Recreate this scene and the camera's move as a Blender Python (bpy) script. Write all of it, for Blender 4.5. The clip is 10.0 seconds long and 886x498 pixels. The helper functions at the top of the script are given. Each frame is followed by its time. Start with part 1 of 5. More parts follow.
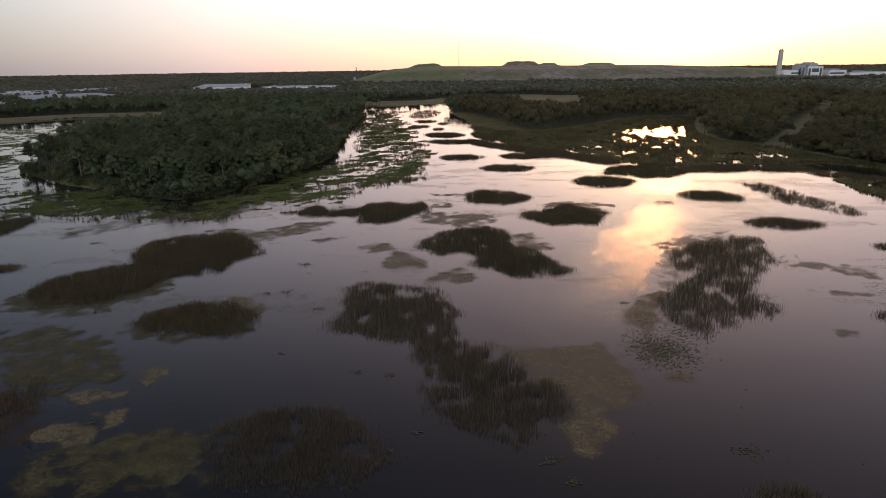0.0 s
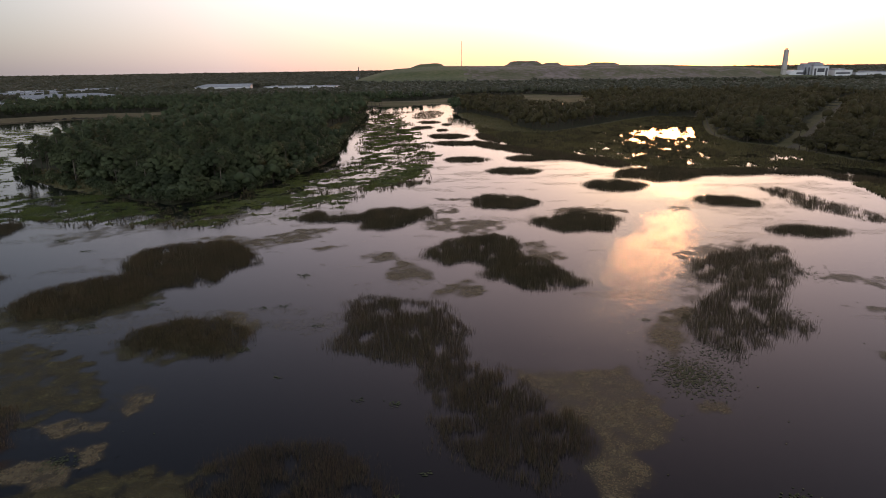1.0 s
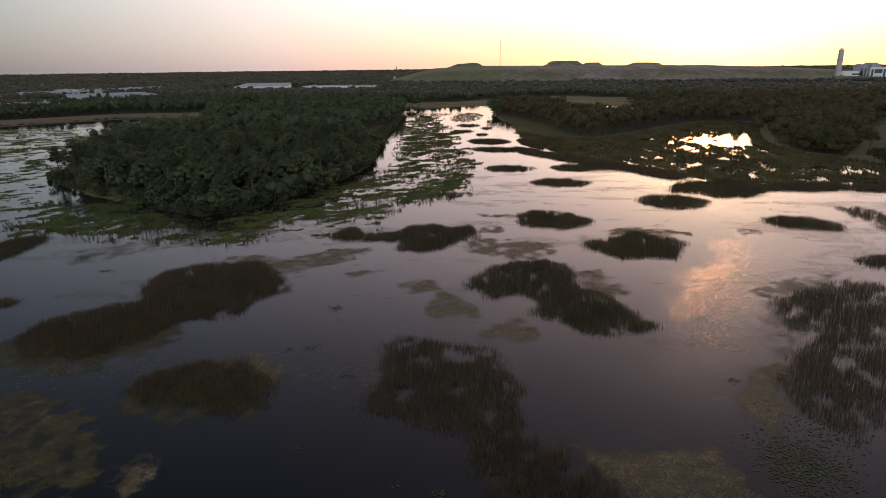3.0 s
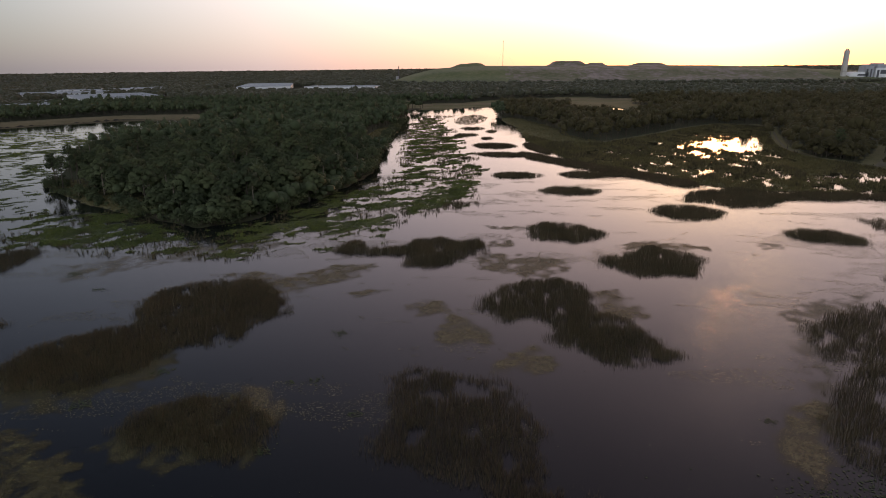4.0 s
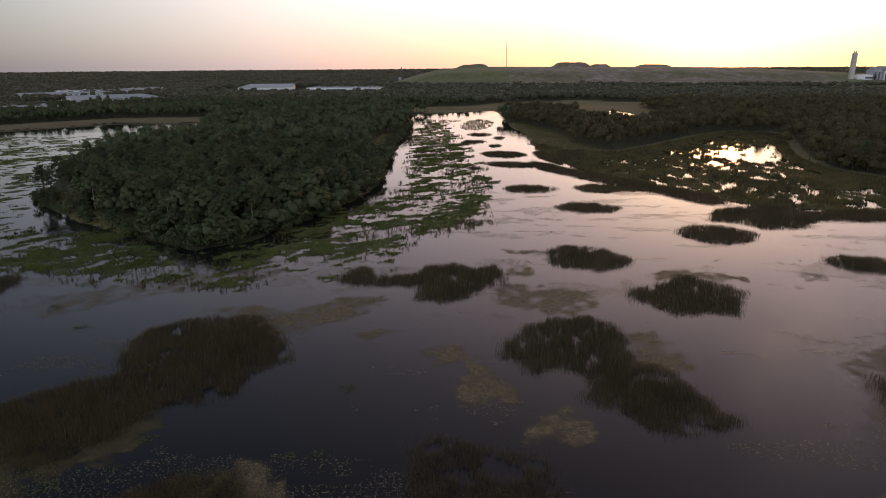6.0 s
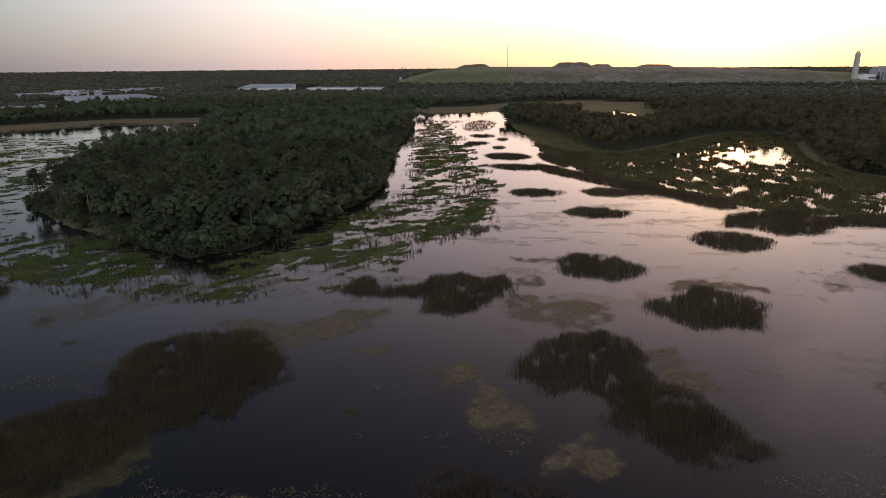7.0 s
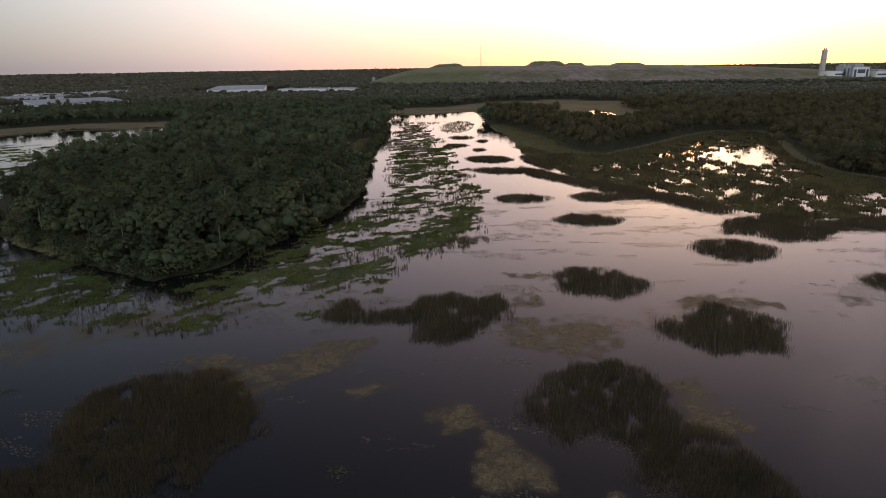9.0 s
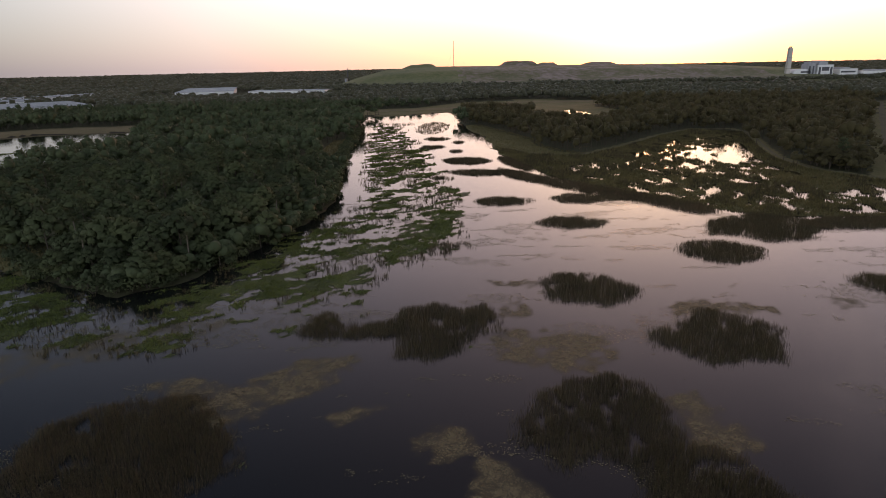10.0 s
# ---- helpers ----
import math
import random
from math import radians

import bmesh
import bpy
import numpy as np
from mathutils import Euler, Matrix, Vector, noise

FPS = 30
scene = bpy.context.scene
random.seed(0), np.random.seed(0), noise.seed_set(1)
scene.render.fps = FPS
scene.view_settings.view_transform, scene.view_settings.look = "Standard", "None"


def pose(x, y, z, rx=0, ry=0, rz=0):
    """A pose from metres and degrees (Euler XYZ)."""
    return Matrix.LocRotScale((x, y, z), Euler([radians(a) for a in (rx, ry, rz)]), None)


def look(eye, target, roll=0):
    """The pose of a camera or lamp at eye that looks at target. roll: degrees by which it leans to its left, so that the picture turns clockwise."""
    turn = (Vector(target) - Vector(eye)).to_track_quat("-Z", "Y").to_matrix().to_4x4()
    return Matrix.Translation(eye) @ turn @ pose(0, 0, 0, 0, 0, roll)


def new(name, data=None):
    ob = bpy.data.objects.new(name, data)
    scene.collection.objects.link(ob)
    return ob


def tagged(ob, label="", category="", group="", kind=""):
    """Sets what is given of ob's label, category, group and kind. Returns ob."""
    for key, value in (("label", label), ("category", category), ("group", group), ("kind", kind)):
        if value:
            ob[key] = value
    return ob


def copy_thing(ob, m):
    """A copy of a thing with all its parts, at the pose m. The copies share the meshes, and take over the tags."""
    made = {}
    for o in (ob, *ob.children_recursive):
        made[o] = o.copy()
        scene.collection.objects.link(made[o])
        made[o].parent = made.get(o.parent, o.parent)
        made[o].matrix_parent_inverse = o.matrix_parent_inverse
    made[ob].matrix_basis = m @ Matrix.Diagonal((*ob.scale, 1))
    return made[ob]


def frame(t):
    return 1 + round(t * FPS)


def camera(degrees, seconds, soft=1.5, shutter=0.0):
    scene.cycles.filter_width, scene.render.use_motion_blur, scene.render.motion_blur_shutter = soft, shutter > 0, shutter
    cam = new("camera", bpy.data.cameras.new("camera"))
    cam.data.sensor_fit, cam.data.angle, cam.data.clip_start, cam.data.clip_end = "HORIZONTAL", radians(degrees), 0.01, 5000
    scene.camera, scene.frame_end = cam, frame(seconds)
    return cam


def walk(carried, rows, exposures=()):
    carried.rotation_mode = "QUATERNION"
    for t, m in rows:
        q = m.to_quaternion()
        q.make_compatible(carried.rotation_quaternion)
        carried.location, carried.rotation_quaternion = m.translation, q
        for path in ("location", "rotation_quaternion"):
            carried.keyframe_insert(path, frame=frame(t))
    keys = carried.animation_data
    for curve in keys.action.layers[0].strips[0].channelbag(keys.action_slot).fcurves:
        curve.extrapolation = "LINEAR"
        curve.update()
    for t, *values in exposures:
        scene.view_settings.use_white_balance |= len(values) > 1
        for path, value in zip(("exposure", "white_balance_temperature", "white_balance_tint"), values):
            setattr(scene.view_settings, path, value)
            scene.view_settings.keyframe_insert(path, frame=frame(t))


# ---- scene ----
import itertools

cam = camera(72.6, 10.0, 0.6)
PATH = [
    (0, (6.19, 3.805, 35.018), (6.179, 5.72, 34.44), -0.8),
    (0.5, (5.735, 7.15, 34.793), (5.742, 9.065, 34.216), -0.8),
    (1, (5.26, 10.356, 34.956), (5.242, 12.271, 34.378), -0.8),
    (1.5, (4.922, 13.475, 34.975), (4.823, 15.388, 34.398), -0.6),
    (2, (4.367, 16.597, 35.281), (4.256, 18.508, 34.703), -0.5),
    (2.5, (3.712, 19.778, 35.915), (3.591, 21.689, 35.336), -0.6),
    (4, (1.26, 28.916, 38.386), (1.125, 30.825, 37.804), -0.6),
    (4.5, (0.403, 31.875, 39.21), (0.267, 33.784, 38.628), -0.6),
    (5, (-0.432, 34.725, 39.827), (-0.57, 36.634, 39.247), -0.6),
    (5.5, (-1.329, 37.606, 40.579), (-1.467, 39.514, 39.997), -0.4),
    (7, (-3.817, 45.737, 41.221), (-3.957, 47.645, 40.638), -0.4),
    (7.5, (-4.562, 48.419, 41.285), (-4.703, 50.328, 40.703), -0.5),
    (8, (-5.47, 51.237, 41.324), (-5.61, 53.145, 40.74), -0.4),
    (8.5, (-6.307, 53.833, 41.467), (-6.42, 55.742, 40.883), -0.5),
    (9, (-6.978, 56.488, 41.562), (-7.038, 58.399, 40.977), -0.8),
    (9.5, (-7.557, 59.305, 41.539), (-7.572, 61.217, 40.954), -1.1),
    (10, (-8.302, 61.947, 41.445), (-8.282, 63.86, 40.86), -1.2),
]
walk(cam, [(t, look(eye, target, roll)) for t, eye, target, roll in PATH], [(0.0, 0.46, 7700, 18), (2.5, 0.31, 7700, 18), (10.0, 0.37, 7700, 18)])

# ---- light ----
SUN_AZ = 19.4      # degrees from +y towards +x
SUN_EL = 3.2
world = bpy.data.worlds.new("sunset_sky")
scene.world = world
world.use_nodes = True
wn = world.node_tree.nodes
wl = world.node_tree.links
sky = wn.new("ShaderNodeTexSky")
sky.sky_type = "NISHITA"
sky.sun_disc = False
sky.sun_elevation = radians(SUN_EL)
sky.sun_rotation = radians(SUN_AZ)
sky.altitude = 10
sky.air_density = 1.0
sky.dust_density = 1.2
sky.ozone_density = 1.0
wn["Background"].inputs["Strength"].default_value = 0.15
# evening haze: pale mauve low down, brighter above, then dim; zenith raised to light crowns
tc = wn.new("ShaderNodeTexCoord")
sx = wn.new("ShaderNodeSeparateXYZ")
wl.new(tc.outputs["Generated"], sx.inputs[0])
hz = wn.new("ShaderNodeValToRGB")
for i, (p, c) in enumerate(((0.0, (0.55, 0.49, 0.55)), (0.1, (0.93, 0.85, 0.84)), (0.28, (0.68, 0.66, 0.73)), (0.45, (0.33, 0.345, 0.4)), (0.62, (0.14, 0.16, 0.19)), (1.0, (0.46, 0.45, 0.5)))):
    e = hz.color_ramp.elements[i] if i < 2 else hz.color_ramp.elements.new(p)
    e.position, e.color = p, (*c, 1)
wl.new(sx.outputs["Z"], hz.inputs["Fac"])
haze = wn.new("ShaderNodeMix")
haze.data_type, haze.blend_type = "RGBA", "ADD"
haze.inputs["Factor"].default_value = 1.0
gain = wn.new("ShaderNodeVectorMath")
gain.operation = "SCALE"
wl.new(hz.outputs["Color"], gain.inputs[0])
toward = wn.new("ShaderNodeVectorMath")
toward.operation = "DOT_PRODUCT"
toward.inputs[1].default_value = (math.sin(radians(SUN_AZ)), math.cos(radians(SUN_AZ)), 0.05)
wl.new(tc.outputs["Generated"], toward.inputs[0])
lobe = wn.new("ShaderNodeMapRange")
lobe.inputs["From Min"].default_value, lobe.inputs["From Max"].default_value = 0.45, 1.0
lobe.inputs["To Min"].default_value, lobe.inputs["To Max"].default_value = 2.0, 6.5
wl.new(toward.outputs["Value"], lobe.inputs["Value"])
# the sky opposite the sun is lighter again
anti = wn.new("ShaderNodeMapRange")
anti.inputs["From Min"].default_value, anti.inputs["From Max"].default_value = 0.1, -0.9
anti.inputs["To Min"].default_value, anti.inputs["To Max"].default_value = 0.0, 9.5
wl.new(toward.outputs["Value"], anti.inputs["Value"])
both = wn.new("ShaderNodeMath")
both.operation = "ADD"
wl.new(lobe.outputs[0], both.inputs[0])
wl.new(anti.outputs[0], both.inputs[1])
wl.new(both.outputs[0], gain.inputs["Scale"])
cool = wn.new("ShaderNodeVectorMath")
cool.operation = "MULTIPLY"
cool.inputs[1].default_value = (0.185, 0.27, 0.55)
wl.new(sky.outputs["Color"], cool.inputs[0])
# aureole of the low sun in the haze
beam = wn.new("ShaderNodeVectorMath")
beam.operation = "DOT_PRODUCT"
beam.inputs[1].default_value = (math.sin(radians(SUN_AZ)) * math.cos(radians(SUN_EL)), math.cos(radians(SUN_AZ)) * math.cos(radians(SUN_EL)), math.sin(radians(SUN_EL)))
wl.new(tc.outputs["Generated"], beam.inputs[0])
pos_ = wn.new("ShaderNodeMath")
pos_.operation = "MAXIMUM"
pos_.inputs[1].default_value = 0.0
wl.new(beam.outputs["Value"], pos_.inputs[0])
# away from the sun the haze turns from cream to cool mauve
turn = wn.new("ShaderNodeMapRange")
turn.inputs["From Min"].default_value, turn.inputs["From Max"].default_value = 0.97, 0.55
wl.new(toward.outputs["Value"], turn.inputs["Value"])
mauve = wn.new("ShaderNodeMix")
mauve.data_type, mauve.blend_type = "RGBA", "MULTIPLY"
mauve.inputs[7].default_value = (0.8, 1.0, 1.1, 1)
wl.new(turn.outputs[0], mauve.inputs["Factor"])
wl.new(gain.outputs[0], mauve.inputs[6])
total = mauve.outputs[2]
for power, colour in ((90.0, (11.5, 7.8, 3.2)), (15.0, (1.7, 1.0, 0.5)), (5.0, (2.3, 1.4, 1.5))):
    pw = wn.new("ShaderNodeMath")
    pw.operation = "POWER"
    pw.inputs[1].default_value = power
    wl.new(pos_.outputs[0], pw.inputs[0])
    ma = wn.new("ShaderNodeVectorMath")
    ma.operation = "MULTIPLY_ADD"
    ma.inputs[1].default_value = colour
    wl.new(pw.outputs[0], ma.inputs[0])
    wl.new(total, ma.inputs[2])
    total = ma.outputs[0]
wl.new(cool.outputs[0], haze.inputs[6])
wl.new(total, haze.inputs[7])
low = wn.new("ShaderNodeMapRange")
low.inputs["From Min"].default_value, low.inputs["From Max"].default_value = 0.11, 0.0
wl.new(sx.outputs["Z"], low.inputs["Value"])
side = wn.new("ShaderNodeMapRange")
side.inputs["From Min"].default_value, side.inputs["From Max"].default_value = 0.78, 0.99
wl.new(toward.outputs["Value"], side.inputs["Value"])
amount = wn.new("ShaderNodeMath")
amount.operation = "MULTIPLY"
wl.new(low.outputs[0], amount.inputs[0])
wl.new(side.outputs[0], amount.inputs[1])
dim = wn.new("ShaderNodeMix")
dim.data_type, dim.blend_type = "RGBA", "MULTIPLY"
dim.inputs[7].default_value = (1.0, 0.71, 0.52, 1)
wl.new(amount.outputs[0], dim.inputs["Factor"])
wl.new(haze.outputs[2], dim.inputs[6])
wl.new(dim.outputs[2], wn["Background"].inputs["Color"])

sun = new("sun", bpy.data.lights.new("sun", "SUN"))
sun.data.energy = 0.5
sun.data.angle = radians(9.0)
sun.data.color = (1.0, 0.4, 0.15)
sd = Vector((math.sin(radians(SUN_AZ)) * math.cos(radians(SUN_EL)), math.cos(radians(SUN_AZ)) * math.cos(radians(SUN_EL)), math.sin(radians(SUN_EL))))
sun.matrix_world = look(sd * 3000, (0, 0, 0))

# ---- materials ----


def node_mat(name):
    m = bpy.data.materials.new(name)
    m.use_nodes = True
    nt = m.node_tree
    return m, nt.nodes, nt.links, nt.nodes["Principled BSDF"]


def world_coords(n, l, scale):
    g = n.new("ShaderNodeNewGeometry")
    mp = n.new("ShaderNodeMapping")
    mp.inputs["Scale"].default_value = scale if hasattr(scale, "__len__") else (scale, scale, scale)
    l.new(g.outputs["Position"], mp.inputs["Vector"])
    return mp.outputs["Vector"]


def noise_tex(n, l, vec, scale, detail=4.0, rough=0.6):
    t = n.new("ShaderNodeTexNoise")
    t.inputs["Scale"].default_value = scale
    t.inputs["Detail"].default_value = detail
    t.inputs["Roughness"].default_value = rough
    l.new(vec, t.inputs["Vector"])
    return t.outputs["Fac"]


def ramp(n, l, fac, stops):
    r = n.new("ShaderNodeValToRGB")
    e = r.color_ramp.elements
    e[0].position, e[0].color = stops[0][0], (*stops[0][1], 1)
    e[1].position, e[1].color = stops[-1][0], (*stops[-1][1], 1)
    for p, c in stops[1:-1]:
        x = e.new(p)
        x.color = (*c, 1)
    l.new(fac, r.inputs["Fac"])
    return r.outputs["Color"]


def bumped(n, l, p, fac, strength, dist):
    b = n.new("ShaderNodeBump")
    b.inputs["Strength"].default_value = strength
    b.inputs["Distance"].default_value = dist
    l.new(fac, b.inputs["Height"])
    l.new(b.outputs["Normal"], p.inputs["Normal"])


def earth_mat(name, stops, big=0.03, small=0.6, rough=0.95, bump=0.5, dist=0.3, sheen=0.0):
    """Ground: a broad and a fine noise, blended, over a colour ramp."""
    m, n, l, p = node_mat(name)
    v = world_coords(n, l, 1.0)
    a = noise_tex(n, l, v, big, 5)
    b = noise_tex(n, l, v, small, 6, 0.7)
    mx = n.new("ShaderNodeMath")
    mx.operation = "MULTIPLY_ADD"
    mx.inputs[1].default_value = 0.5
    l.new(a, mx.inputs[0])
    h = n.new("ShaderNodeMath")
    h.operation = "MULTIPLY"
    h.inputs[1].default_value = 0.5
    l.new(b, h.inputs[0])
    l.new(h.outputs[0], mx.inputs[2])
    l.new(ramp(n, l, mx.outputs[0], stops), p.inputs["Base Color"])
    p.inputs["Roughness"].default_value = rough
    p.inputs["Specular IOR Level"].default_value = 0.15
    p.inputs["Sheen Weight"].default_value = sheen
    bumped(n, l, p, b, bump, dist)
    return m


def leaf_mat(name, stops, big=0.05, through_leaf=0.3, rough=0.7, per_object=False, fleck=0.45, spec=0.25, sheen=0.0):
    """Leaves and blades: colour varies blade by blade and over broad patches; some light passes through."""
    m, n, l, p = node_mat(name)
    g = n.new("ShaderNodeNewGeometry")
    v = world_coords(n, l, 1.0)
    a = noise_tex(n, l, v, big, 3)
    s = n.new("ShaderNodeMath")
    s.operation = "MULTIPLY_ADD"
    s.inputs[1].default_value = fleck
    l.new(g.outputs["Random Per Island"], s.inputs[0])
    h = n.new("ShaderNodeMath")
    h.operation = "MULTIPLY_ADD"
    h.inputs[1].default_value = 0.9
    h.inputs[2].default_value = 0.055 - fleck / 2
    l.new(a, h.inputs[0])
    l.new(h.outputs[0], s.inputs[2])
    fac = s.outputs[0]
    if per_object:
        oi = n.new("ShaderNodeObjectInfo")
        q = n.new("ShaderNodeMath")
        q.operation = "MULTIPLY_ADD"
        q.inputs[1].default_value = 0.5
        q.inputs[2].default_value = -0.25
        l.new(oi.outputs["Random"], q.inputs[0])
        ad = n.new("ShaderNodeMath")
        ad.operation = "ADD"
        l.new(q.outputs[0], ad.inputs[0])
        l.new(fac, ad.inputs[1])
        fac = ad.outputs[0]
    col = ramp(n, l, fac, stops)
    l.new(col, p.inputs["Base Color"])
    p.inputs["Roughness"].default_value = rough
    p.inputs["Specular IOR Level"].default_value = spec
    p.inputs["Sheen Weight"].default_value = sheen
    p.inputs["Sheen Roughness"].default_value = 0.35
    tr = n.new("ShaderNodeBsdfTranslucent")
    l.new(col, tr.inputs["Color"])
    mx = n.new("ShaderNodeMixShader")
    mx.inputs[0].default_value = through_leaf
    l.new(p.outputs[0], mx.inputs[1])
    l.new(tr.outputs[0], mx.inputs[2])
    l.new(mx.outputs[0], n["Material Output"].inputs["Surface"])
    return m


def plain_mat(name, col, rough=0.6, vary=0.25, scale=0.3, metal=0.0):
    """Painted or metal sheet with stains."""
    m, n, l, p = node_mat(name)
    v = world_coords(n, l, (1.0, 1.0, 0.4))
    a = noise_tex(n, l, v, scale, 6, 0.65)
    lo = tuple(c * (1 - vary) for c in col)
    l.new(ramp(n, l, a, [(0.3, lo), (0.65, col)]), p.inputs["Base Color"])
    p.inputs["Roughness"].default_value = rough
    p.inputs["Metallic"].default_value = metal
    return m


def sheet_mat(name, stops, big, small, solid):
    """Plants lying on the water: broken up into shreds where their cover is thin; water shows between."""
    m, n, l, p = node_mat(name)
    v = world_coords(n, l, 1.0)
    a = noise_tex(n, l, v, big, 4)
    b = noise_tex(n, l, v, small, 7, 0.72)
    half = n.new("ShaderNodeMath")
    half.operation = "MULTIPLY_ADD"
    half.inputs[1].default_value = 0.4
    l.new(b, half.inputs[0])
    rest = n.new("ShaderNodeMath")
    rest.operation = "MULTIPLY"
    rest.inputs[1].default_value = 0.6
    l.new(a, rest.inputs[0])
    l.new(rest.outputs[0], half.inputs[2])
    l.new(ramp(n, l, half.outputs[0], stops), p.inputs["Base Color"])
    p.inputs["Roughness"].default_value = 0.75
    p.inputs["Specular IOR Level"].default_value = 0.2
    bumped(n, l, p, b, 0.7, 0.08)
    at = n.new("ShaderNodeAttribute")
    at.attribute_name = "cover"
    s = n.new("ShaderNodeMath")
    s.operation = "MULTIPLY_ADD"
    s.inputs[1].default_value = 0.9
    l.new(at.outputs["Fac"], s.inputs[0])
    l.new(b, s.inputs[2])
    fac = n.new("ShaderNodeMapRange")
    fac.inputs["From Min"].default_value, fac.inputs["From Max"].default_value = 0.78, 1.22
    fac.inputs["To Max"].default_value = solid
    l.new(s.outputs[0], fac.inputs["Value"])
    clear = n.new("ShaderNodeBsdfTransparent")
    mx = n.new("ShaderNodeMixShader")
    l.new(fac.outputs[0], mx.inputs[0])
    l.new(clear.outputs[0], mx.inputs[1])
    l.new(p.outputs[0], mx.inputs[2])
    l.new(mx.outputs[0], n["Material Output"].inputs["Surface"])
    return m


def water_mat():
    m, n, l, p = node_mat("lake_water")
    v = world_coords(n, l, (1.0, 1.0, 1.0))
    p.inputs["Base Color"].default_value = (0.006, 0.007, 0.007, 1)
    p.inputs["Roughness"].default_value = 0.04
    p.inputs["IOR"].default_value = 1.333
    # a gust ruffles the water between the reed clumps; elsewhere it is nearly calm
    mp = n.new("ShaderNodeMapping")
    mp.vector_type = "TEXTURE"
    mp.inputs["Location"].default_value = (40.0, 114.0, 0)
    mp.inputs["Rotation"].default_value = (0, 0, radians(-27))
    mp.inputs["Scale"].default_value = (10.5, 48.0, 1000.0)
    wob = n.new("ShaderNodeTexNoise")
    wob.inputs["Scale"].default_value = 0.06
    l.new(v, wob.inputs["Vector"])
    off = n.new("ShaderNodeVectorMath")
    off.operation = "MULTIPLY_ADD"
    off.inputs[1].default_value = (12, 12, 0)
    l.new(wob.outputs["Color"], off.inputs[0])
    l.new(v, off.inputs[2])
    sh = n.new("ShaderNodeVectorMath")
    sh.inputs[1].default_value = (-6, -6, 0)
    l.new(off.outputs[0], sh.inputs[0])
    l.new(sh.outputs[0], mp.inputs["Vector"])
    ln = n.new("ShaderNodeVectorMath")
    ln.operation = "LENGTH"
    l.new(mp.outputs[0], ln.inputs[0])
    gust = n.new("ShaderNodeMapRange")
    gust.inputs["From Min"].default_value, gust.inputs["From Max"].default_value = 1.25, 0.45
    l.new(ln.outputs["Value"], gust.inputs["Value"])
    wn_ = noise_tex(n, l, v, 0.018, 3)
    mxw = n.new("ShaderNodeMath")
    mxw.operation = "MULTIPLY_ADD"
    mxw.inputs[1].default_value = 0.5
    l.new(gust.outputs[0], mxw.inputs[0])
    l.new(wn_, mxw.inputs[2])
    wind = mxw.outputs[0]
    r = n.new("ShaderNodeMapRange")
    r.inputs["From Min"].default_value = 0.4
    r.inputs["From Max"].default_value = 0.95
    r.inputs["To Min"].default_value = 0.08
    r.inputs["To Max"].default_value = 0.9
    l.new(wind, r.inputs["Value"])
    vr = world_coords(n, l, (1.0, 1.5, 1.0))
    a = noise_tex(n, l, vr, 6.0, 3, 0.55)
    b = n.new("ShaderNodeBump")
    b.inputs["Distance"].default_value = 0.022
    l.new(a, b.inputs["Height"])
    l.new(r.outputs[0], b.inputs["Strength"])
    l.new(b.outputs["Normal"], p.inputs["Normal"])
    return m


WATER = water_mat()
MUD = earth_mat("lake_bed_mud", [(0.3, (0.02, 0.018, 0.012)), (0.7, (0.05, 0.04, 0.025))])
SEDGE = earth_mat("marsh_sedge", [(0.3, (0.07, 0.065, 0.028)), (0.5, (0.12, 0.105, 0.046)), (0.7, (0.175, 0.145, 0.07))], 0.06, 1.2, bump=1.0)
MEADOW = earth_mat("rough_meadow", [(0.3, (0.085, 0.082, 0.034)), (0.5, (0.13, 0.115, 0.052)), (0.7, (0.18, 0.145, 0.072))], 0.04, 0.8, bump=0.8)
LEVEE = earth_mat("dry_levee_grass", [(0.3, (0.1, 0.082, 0.045)), (0.5, (0.145, 0.115, 0.062)), (0.7, (0.2, 0.155, 0.09))], 0.05, 0.9)
FLOOR = earth_mat("forest_floor", [(0.3, (0.03, 0.034, 0.017)), (0.7, (0.065, 0.062, 0.032))], 0.05, 0.7)
# the slight sheen of both hill materials imitates distant haze
HILL_GRASS = earth_mat("hill_grass", [(0.35, (0.075, 0.09, 0.035)), (0.5, (0.13, 0.135, 0.055)), (0.65, (0.2, 0.17, 0.09))], 0.012, 0.15, dist=1.0, sheen=0.04)
HILL_MIXED = earth_mat("hill_earth_and_grass", [(0.38, (0.1, 0.1, 0.045)), (0.48, (0.15, 0.13, 0.07)), (0.53, (0.2, 0.155, 0.125)), (0.62, (0.29, 0.22, 0.185))], 0.018, 0.1, dist=1.0, sheen=0.04)
SAND = earth_mat("sandy_track", [(0.3, (0.08, 0.07, 0.045)), (0.7, (0.16, 0.135, 0.09))], 0.1, 1.2)
REED = leaf_mat("reed_blade", [(0.1, (0.038, 0.034, 0.017)), (0.45, (0.072, 0.061, 0.03)), (0.8, (0.125, 0.098, 0.052))], 0.12, 0.25)
DRY = leaf_mat("dry_reed_stalk", [(0.1, (0.07, 0.046, 0.027)), (0.8, (0.145, 0.096, 0.058))], 0.2, 0.2)
TUFT = leaf_mat("marsh_leaf", [(0.1, (0.035, 0.048, 0.018)), (0.35, (0.07, 0.092, 0.028)), (0.6, (0.125, 0.155, 0.04)), (0.9, (0.2, 0.2, 0.07))], 0.16, 0.4, fleck=0.25)
MARSH_LEAF = leaf_mat("marsh_grass_blade", [(0.1, (0.07, 0.066, 0.026)), (0.45, (0.135, 0.118, 0.05)), (0.85, (0.21, 0.165, 0.08))], 0.05, 0.45)
